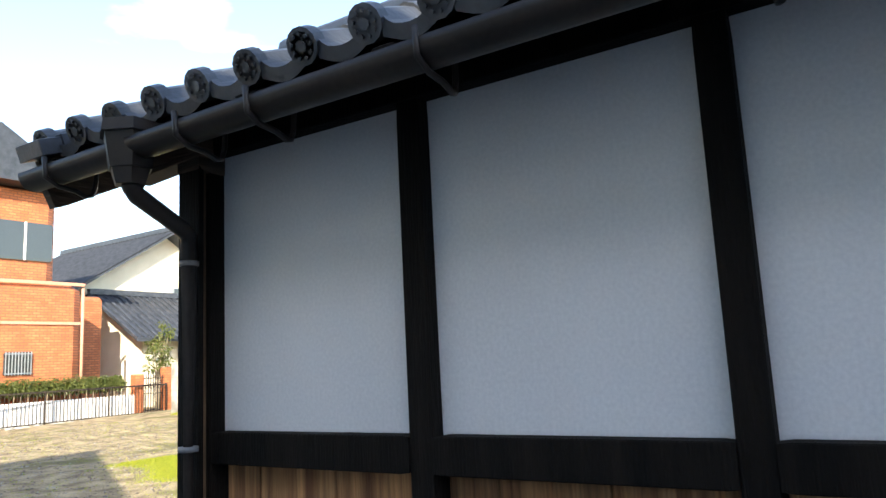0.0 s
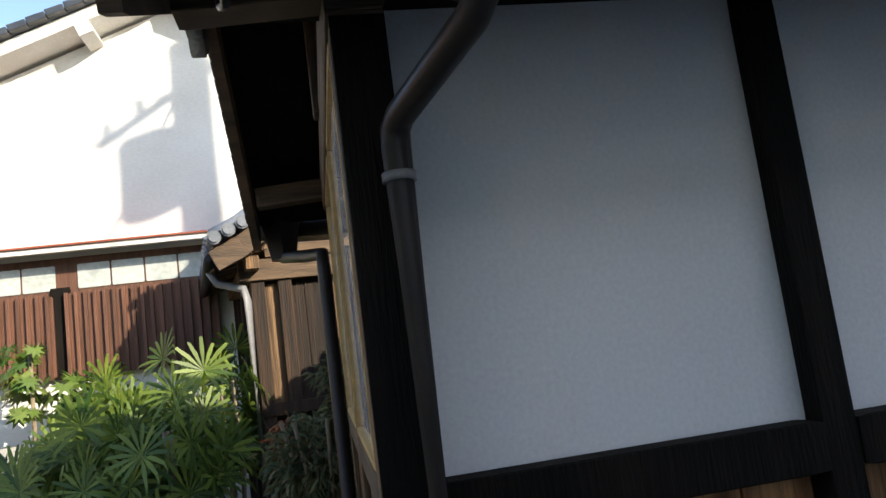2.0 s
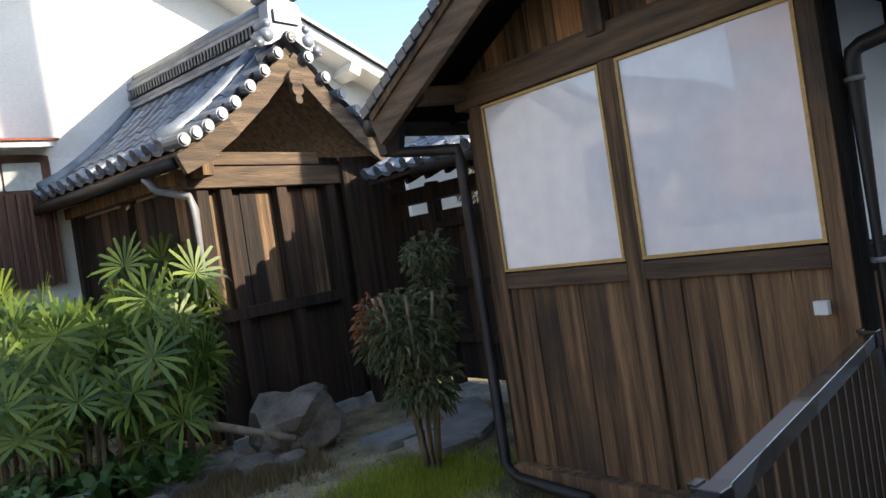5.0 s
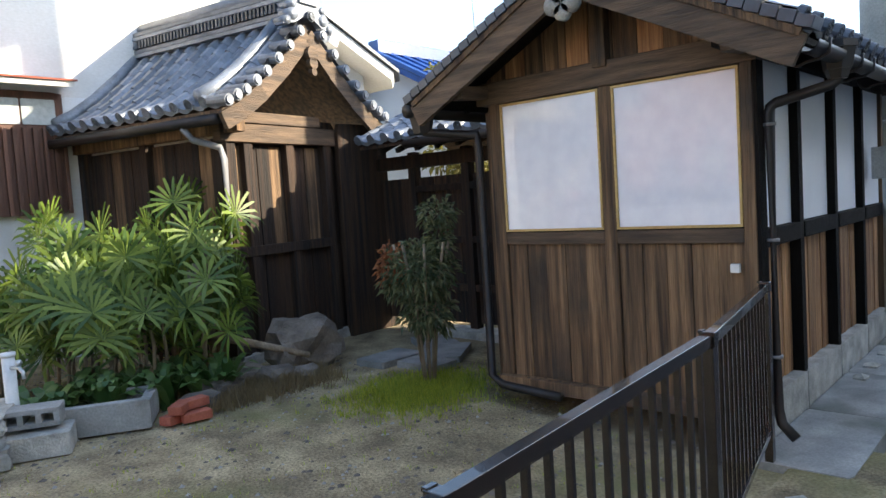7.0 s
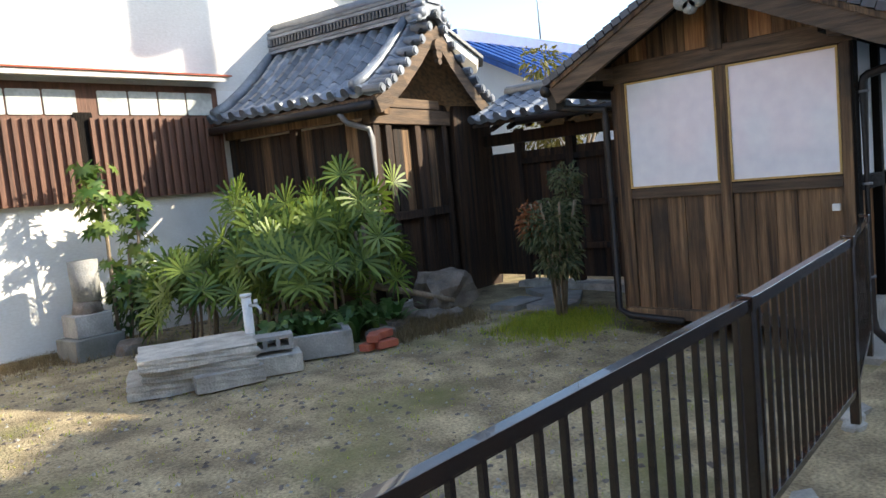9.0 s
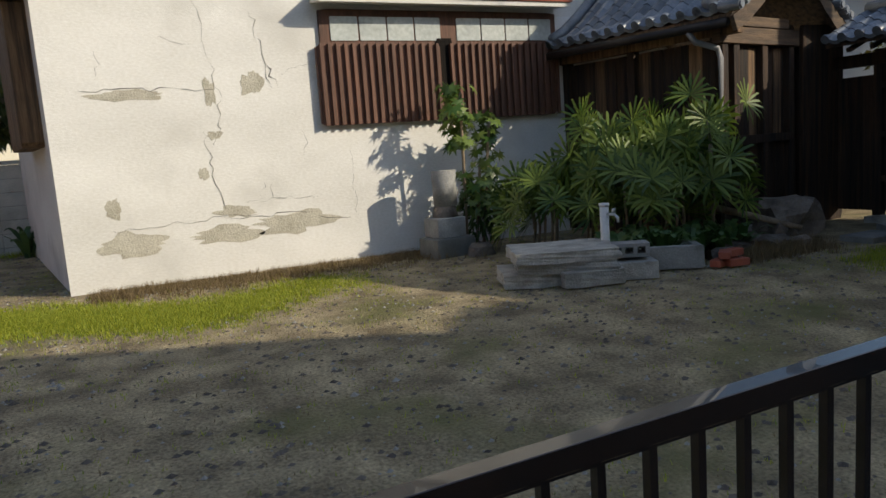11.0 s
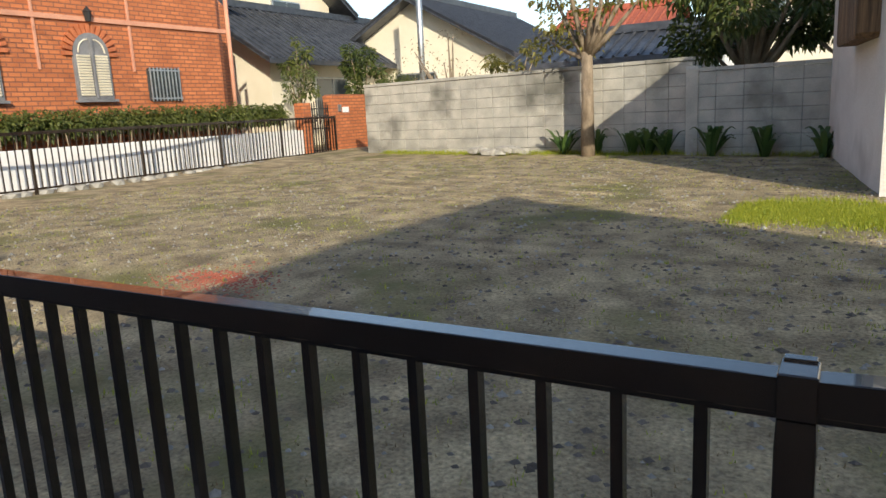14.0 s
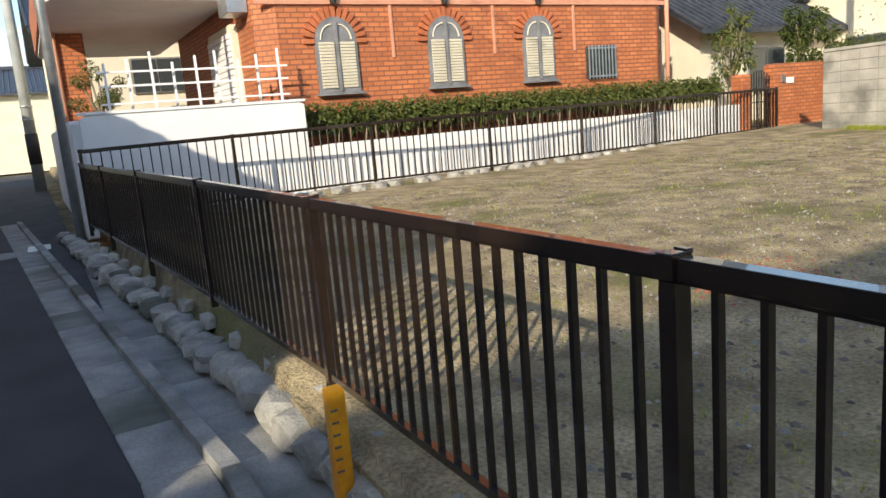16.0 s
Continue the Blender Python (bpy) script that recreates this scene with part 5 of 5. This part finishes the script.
def palm(x, y, h, seed, leaves=22, spread=0.42):
    rnd = random.Random(seed)
    t = thing("fan_palm", (x, y, 0), "bushy lady palm with glossy green fan leaves", "palm", "lady palms")
    v, f = [], []
    stems = []
    for c in range(4):
        cx, cy = x + rnd.uniform(-0.15, 0.15), y + rnd.uniform(-0.15, 0.15)
        hh = h * rnd.uniform(0.55, 0.85)
        stems.append((cx, cy, hh))
        tube("cane", M_BARK, t, [(cx, cy, -0.03), (cx + 0.03, cy, hh * 0.5), (cx, cy, hh)], 0.016, 6)
    for k in range(leaves):
        cx, cy, hh = stems[k % 4]
        a = rnd.uniform(0, 2 * math.pi)
        z0 = hh * rnd.uniform(0.35, 1.0)
        out = spread * rnd.uniform(0.35, 1.0)
        p = Vector((cx + out * math.cos(a), cy + out * math.sin(a), min(h, z0 + rnd.uniform(0.05, 0.3))))
        b = Vector((cx, cy, z0))
        d = p - b
        k0 = len(v)
        s = Vector((-math.sin(a), math.cos(a), 0)) * 0.004
        v += [b + s, b - s, p - s, p + s]
        f += [(k0, k0 + 1, k0 + 2, k0 + 3)]
        fan(v, f, p, Vector((math.cos(a), math.sin(a), rnd.uniform(0.1, 0.8))), rnd.uniform(0.24, 0.34), rnd)
    raw("fronds", v, f, M_PALM, t)


for i, (x, y, h) in enumerate(((-1.55, 3.95, 1.25), (-1.15, 4.0, 1.55), (-0.95, 4.25, 1.6), (-1.75, 4.35, 1.4), (-1.35, 4.5, 1.6), (-2.05, 4.2, 1.05), (-2.15, 4.7, 1.35), (-1.75, 4.9, 1.5), (-0.95, 4.7, 1.5), (-2.4, 4.9, 1.0), (-2.35, 5.2, 0.8))):
    palm(x, y, h, i + 3, 24, 0.4)


def strap_plant(x, y, n, h, seed, material, name, label, width=0.05):
    """Tuft of arching strap leaves from one point."""
    rnd = random.Random(seed)
    v, f = [], []
    for k in range(n):
        a, out, hh = rnd.uniform(0, 6.28), rnd.uniform(0.25, 0.8) * h, h * rnd.uniform(0.6, 1.1)
        bx, by = x + rnd.uniform(-0.06, 0.06), y + rnd.uniform(-0.06, 0.06)
        gz = ground_z(bx, by)
        s = Vector((-math.sin(a), math.cos(a), 0))
        k0 = len(v)
        for j in range(6):
            t = j / 5
            p = Vector((bx + out * t * math.cos(a), by + out * t * math.sin(a), gz + hh * (1.5 * t - 0.75 * t * t * t)))
            w = width * (0.25 + math.sin(math.pi * min(1, t * 0.95 + 0.03)))
            v += [p + s * w * 0.5, p - s * w * 0.5]
        f += [(k0 + 2 * j, k0 + 2 * j + 1, k0 + 2 * j + 3, k0 + 2 * j + 2) for j in range(5)]
    ob = raw(name, v, f, material)
    return tagged(ob, label, "plant", name + "s")


rnd = random.Random(4)
for i in range(16):
    strap_plant(-2.55 + 0.085 * i + rnd.uniform(-0.1, 0.1), 3.75 - 0.01 * i + rnd.uniform(-0.1, 0.3), 16, 0.38, i, M_ASPI, "cast_iron_plant", "dark green strap-leaved plant under the palms", 0.065)
for i, (x, y) in enumerate(((-11.9, 11.45), (-10.3, 11.2), (-10.0, 11.1), (-9.2, 10.8), (-8.4, 10.7), (-7.6, 10.4), (-10.6, 11.3), (-11.3, 11.5))):
    strap_plant(x, y, 18, 0.55, i + 40, M_ASPI, "cast_iron_plant", "dark strap-leaved plant against the block wall", 0.07)

fatsia = thing("fatsia_shrub", (-2.8, 5.95, 0), "upright fatsia with large lobed yellow-green leaves", "shrub")
for dx, h in ((0, 1.8), (0.35, 1.45), (0.2, 1.0)):
    tube("stem", M_BARK, fatsia, [(-2.85 + dx * 0.6, 6.0, 0), (-2.85 + dx, 5.95, h)], 0.02, 6)
rf = random.Random(9)
v, f = [], []
for k in range(120):
    stem = rf.choice(((-2.9, 1.9, 0.7, 0.22), (-2.55, 1.55, 0.8, 0.2), (-2.7, 0.95, 0.5, 0.35)))
    a = rf.uniform(0, 6.28)
    p = Vector((stem[0] + stem[3] * rf.uniform(0.3, 1) * math.cos(a), 5.95 + stem[3] * rf.uniform(0.3, 1) * math.sin(a), stem[1] - rf.random() * stem[2]))
    fc = Vector((math.cos(a), math.sin(a), rf.uniform(0.3, 1.2))).normalized()
    up = (Vector((0, 0, -1)) + fc * fc.z).normalized()
    rt = up.cross(fc)
    s = rf.uniform(0.09, 0.15)
    k0 = len(v)
    v.append(p)
    for j in range(15):
        b = -2.4 + 4.8 * j / 14
        r = s * (1.0 if j % 2 == 0 else 0.5)
        v.append(p + up * r * math.cos(b) + rt * r * math.sin(b) - fc * r * 0.15)
    f += [(k0, k0 + j, k0 + j + 1) for j in range(1, 15)]
raw("leaves", v, f, M_BROAD, fatsia)
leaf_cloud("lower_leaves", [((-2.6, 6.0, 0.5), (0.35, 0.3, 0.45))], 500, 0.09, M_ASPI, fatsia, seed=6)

nan = thing("nandina_bush", (-0.14, 2.4, 0), "thin nandina bush with green and reddish leaves", "shrub")
for k in range(8):
    a = k * 0.8
    tube("stem", M_BARK, nan, [(-0.14 + 0.04 * math.cos(a), 2.4 + 0.04 * math.sin(a), 0), (-0.14 + 0.1 * math.cos(a), 2.4 + 0.1 * math.sin(a), 0.6), (-0.14 + 0.22 * math.cos(a), 2.4 + 0.22 * math.sin(a), 1.1)], 0.012, 5)
leaf_cloud("leaves", [((-0.18, 2.42, 0.88), (0.34, 0.34, 0.3)), ((0.02, 2.35, 1.32), (0.2, 0.18, 0.14)), ((-0.02, 2.32, 1.1), (0.14, 0.14, 0.2)), ((-0.12, 2.4, 0.55), (0.26, 0.24, 0.22))], 2700, 0.07, M_NAND, nan, seed=2, aspect=0.35)
leaf_cloud("red_leaves", [((-0.33, 2.55, 0.95), (0.14, 0.14, 0.2))], 260, 0.06, M_NANDRED, nan, "rust red leaves", seed=3, aspect=0.35)


def tree(name, x, y, h, crown, n, size, material, label, r=0.1, seed=1, fork=0.5, lean=0.0):
    """Tapered trunk, forked limbs that reach into the crown's clumps, leaves in clumps."""
    rnd = random.Random(seed)
    z0 = ground_z(x, y) - 0.05
    t = thing(name, (x, y, z0), label, "tree")
    top = Vector((x + lean, y, h * fork))
    tube("trunk", M_BARK, t, [(x, y, z0), (x + lean * 0.3, y, h * fork * 0.5), top], r, 10, "", r * 0.75)
    blobs = []
    for k in range(crown[0]):
        a = k * 2.4 + rnd.uniform(-0.4, 0.4)
        rr = crown[1] * rnd.uniform(0.25, 0.8)
        c = Vector((top.x + rr * math.cos(a), top.y + rr * math.sin(a) * 0.8, h * fork + (h * (1 - fork)) * rnd.uniform(0.15, 1.0)))
        mid = top.lerp(c, 0.5) + Vector((0, 0, -0.1))
        tube("limb", M_BARK, t, [top - Vector((0, 0, 0.1)), mid, c], r * 0.5, 6, "", r * 0.12)
        s = crown[1] * rnd.uniform(0.25, 0.42)
        blobs.append((tuple(c), (s, s, s * 0.75)))
    leaf_cloud("crown", blobs, n, size, material, t, seed=seed)
    return t


tree("pruned_tree", -11.35, 11.15, 3.4, (11, 1.3), 1500, 0.11, M_YTREE, "pruned tree with pale trunk and sparse yellowing leaves", 0.13, 5, 0.55)
tree("evergreen_tree", -8.9, 12.6, 4.2, (22, 1.9), 9500, 0.14, M_TREE, "dense dark evergreen tree behind block wall", 0.12, 6, 0.3)
tree("evergreen_tree", -7.2, 12.8, 4.8, (18, 1.6), 6500, 0.13, M_TREE, "dense dark evergreen tree beside the storehouse", 0.12, 7, 0.3)
tree("bare_tree", -16.5, 15.5, 3.0, (14, 1.6), 260, 0.08, M_DRY, "low bare winter tree behind block wall", 0.1, 8, 0.4)
tree("garden_tree", -21.5, 15.2, 3.4, (8, 0.9), 900, 0.12, M_HEDGE, "cloud-pruned garden tree before the cream house", 0.07, 9, 0.35)
tree("garden_tree", -20.6, 17.2, 3.0, (10, 1.1), 2200, 0.14, M_TREE, "broad-leaved garden tree before the cream house", 0.07, 10, 0.35)
tree("garden_tree", -14.2, 14.4, 2.4, (8, 0.7), 900, 0.1, M_YTREE, "small yellow-green tree behind block wall", 0.06, 11, 0.5)
tree("clipped_tree", -21.6, -0.25, 2.4, (8, 0.55), 2000, 0.05, M_HEDGE, "clipped dark pine over the white wall", 0.07, 12, 0.6)
tree("yellow_tree", 3.2, 4.2, 2.9, (10, 1.0), 1500, 0.1, M_YTREE, "yellow-green tree behind the gate", 0.06, 13, 0.5)
bush = leaf_cloud("round_bush", [((-18.3, 15.8, 1.5), (0.9, 0.8, 0.8))], 2600, 0.07, M_HEDGE, None, seed=31)
tagged(bush, "clipped round green bush behind block wall", "bush")
hedge = thing("hedge", (-19.75, 7.6, 0), "clipped green hedge above a low white wall", "hedge")
leaf_cloud("foliage", [((-19.8, 2.75 + 0.42 * k, 1.12), (0.3, 0.34, 0.3)) for k in range(24)], 17000, 0.07, M_HEDGE, hedge, seed=21, aspect=0.6)
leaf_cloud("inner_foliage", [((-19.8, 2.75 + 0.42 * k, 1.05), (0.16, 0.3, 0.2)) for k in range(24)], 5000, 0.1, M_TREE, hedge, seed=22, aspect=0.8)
for k in range(40):
    y = 2.6 + 0.25 * k
    tube("stem", M_BARK, hedge, [(-19.75, y, 0.3), (-19.7, y + random.uniform(-0.1, 0.1), 1.0)], 0.014, 5)


def tufts(name, label, n, region, h, material, seed, blades=5):
    """Scattered tufts of thin blades; region gives a place for a random pair."""
    rnd = random.Random(seed)
    v, f = [], []
    for _ in range(n):
        x, y = region(rnd)
        z = ground_z(x, y) - 0.005
        for _ in range(blades):
            a, hh = rnd.uniform(0, 6.28), h * rnd.uniform(0.4, 1.2)
            bx, by = x + rnd.gauss(0, 0.02), y + rnd.gauss(0, 0.02)
            d = Vector((math.cos(a), math.sin(a), 0))
            s = Vector((-d.y, d.x, 0)) * 0.0035
            k = len(v)
            b = Vector((bx, by, z))
            v += [b + s, b - s, b + d * hh * 0.5 + Vector((0, 0, hh))]
            f.append((k, k + 1, k + 2))
    tagged(raw(name, v, f, material), label, "grass", kind="stuff")


tufts("lawn_grass", "short bright green grass by the storehouse wall", 15000, lambda r: (lambda q: (-8.1 + 3.9 * q, 5.35 - 0.5 * q + r.gauss(0, 0.32) + 0.3 * math.sin(q * 9)))(r.betavariate(1.3, 2.2)), 0.04, M_GRASS, 1)
tufts("weeds", "sparse low weeds on the bare earth", 8000, lambda r: (r.uniform(-17, 0), r.uniform(0.2, 11) ** 1.0), 0.03, M_GRASS, 2, 4)
tufts("dry_weeds", "dry straw-coloured weeds and litter", 6000, lambda r: (r.uniform(-17, -0.5), r.uniform(0.2, 11)), 0.025, M_DRY, 3, 3)
tufts("dry_grass", "dry brown grass at the foot of the wall", 2500, lambda r: (r.uniform(-6.8, -2.6), 6.35 - abs(r.gauss(0, 0.3))), 0.08, M_DRY, 4)
tufts("moss_grass", "green moss and grass round the nandina", 2500, lambda r: (-0.35 + r.gauss(0, 0.28), 2.3 + r.gauss(0, 0.2)), 0.06, M_GRASS, 5)
tufts("dry_grass", "dry grass on the bank below the palms", 2200, lambda r: (r.uniform(-1.6, -0.4), 3.45 + r.gauss(0, 0.15)), 0.12, M_DRY, 6)
tufts("wall_grass", "weeds along the foot of block wall", 1800, lambda r: (lambda x: (x, 11.2 - 0.16 * (x + 9) - abs(r.gauss(0, 0.2))))(r.uniform(-16.5, -7)), 0.09, M_GRASS, 7)
rp = random.Random(12)
v, f = [], []
for _ in range(7000):
    x, y = rp.uniform(-17, 0.3), rp.uniform(-0.05, 10.5)
    s = rp.uniform(0.005, 0.018) * (1.6 if rp.random() < 0.1 else 1)
    z = ground_z(x, y)
    k = len(v)
    v += [(x - s, y, z), (x, y - s * 0.8, z), (x + s, y, z), (x, y + s, z), (x, y, z + s * 0.8)]
    f += [(k, k + 1, k + 4), (k + 1, k + 2, k + 4), (k + 2, k + 3, k + 4), (k + 3, k, k + 4)]
tagged(raw("pebbles", v, f, M_STONE), "small pale pebbles scattered over bare earth", "pebbles", kind="stuff")

rc = random.Random(17)
v, f = [], []
for _ in range(9000):
    x, y = rc.uniform(-17, 0.3), rc.uniform(-0.05, 10.5)
    s = rc.uniform(0.008, 0.03)
    z = ground_z(x, y)
    k = len(v)
    v += [(x - s, y + s * rc.uniform(-0.5, 0.5), z), (x, y - s * 0.8, z), (x + s * rc.uniform(0.6, 1.4), y, z), (x, y + s, z), (x, y, z + s * 0.55)]
    f += [(k, k + 1, k + 4), (k + 1, k + 2, k + 4), (k + 2, k + 3, k + 4), (k + 3, k, k + 4)]
tagged(raw("soil_clods", v, f, M_DSTONE), "small dark clods and crumbs of loose earth", "soil", kind="stuff")
rb = random.Random(23)
v, f = [], []
for _ in range(900):
    x, y = -10.85 + rb.gauss(0, 0.22), 2.02 + rb.gauss(0, 0.16)
    r = rb.uniform(0.006, 0.022)
    z = ground_z(x, y)
    k = len(v)
    v += [(x - r, y, z - 0.002), (x, y - r, z - 0.002), (x + r, y, z - 0.002), (x, y + r, z - 0.002), (x, y, z + r * 0.35)]
    f += [(k, k + 1, k + 4), (k + 1, k + 2, k + 4), (k + 2, k + 3, k + 4), (k + 3, k, k + 4)]
tagged(raw("brick_crumbs", v, f, M_REDBRICK), "red brick dust and crumbs on bare earth", "rubble", kind="stuff")
for i in range(6):
    bm = bmesh.new()
    y0 = 5.2 + 0.45 * i
    tube_bm(bm, [(-9.5 - 0.55 * k, y0 + 0.16 * k, ground_z(-9.5 - 0.55 * k, y0 + 0.16 * k) - 0.022 + 0.006 * (k % 2)) for k in range(10)], 0.035, 6)
    tagged(part("tyre_ridge", bm, M_SOIL, smooth=True), "low ridge of earth pressed by tyres", "soil ridge", "tyre ridges")
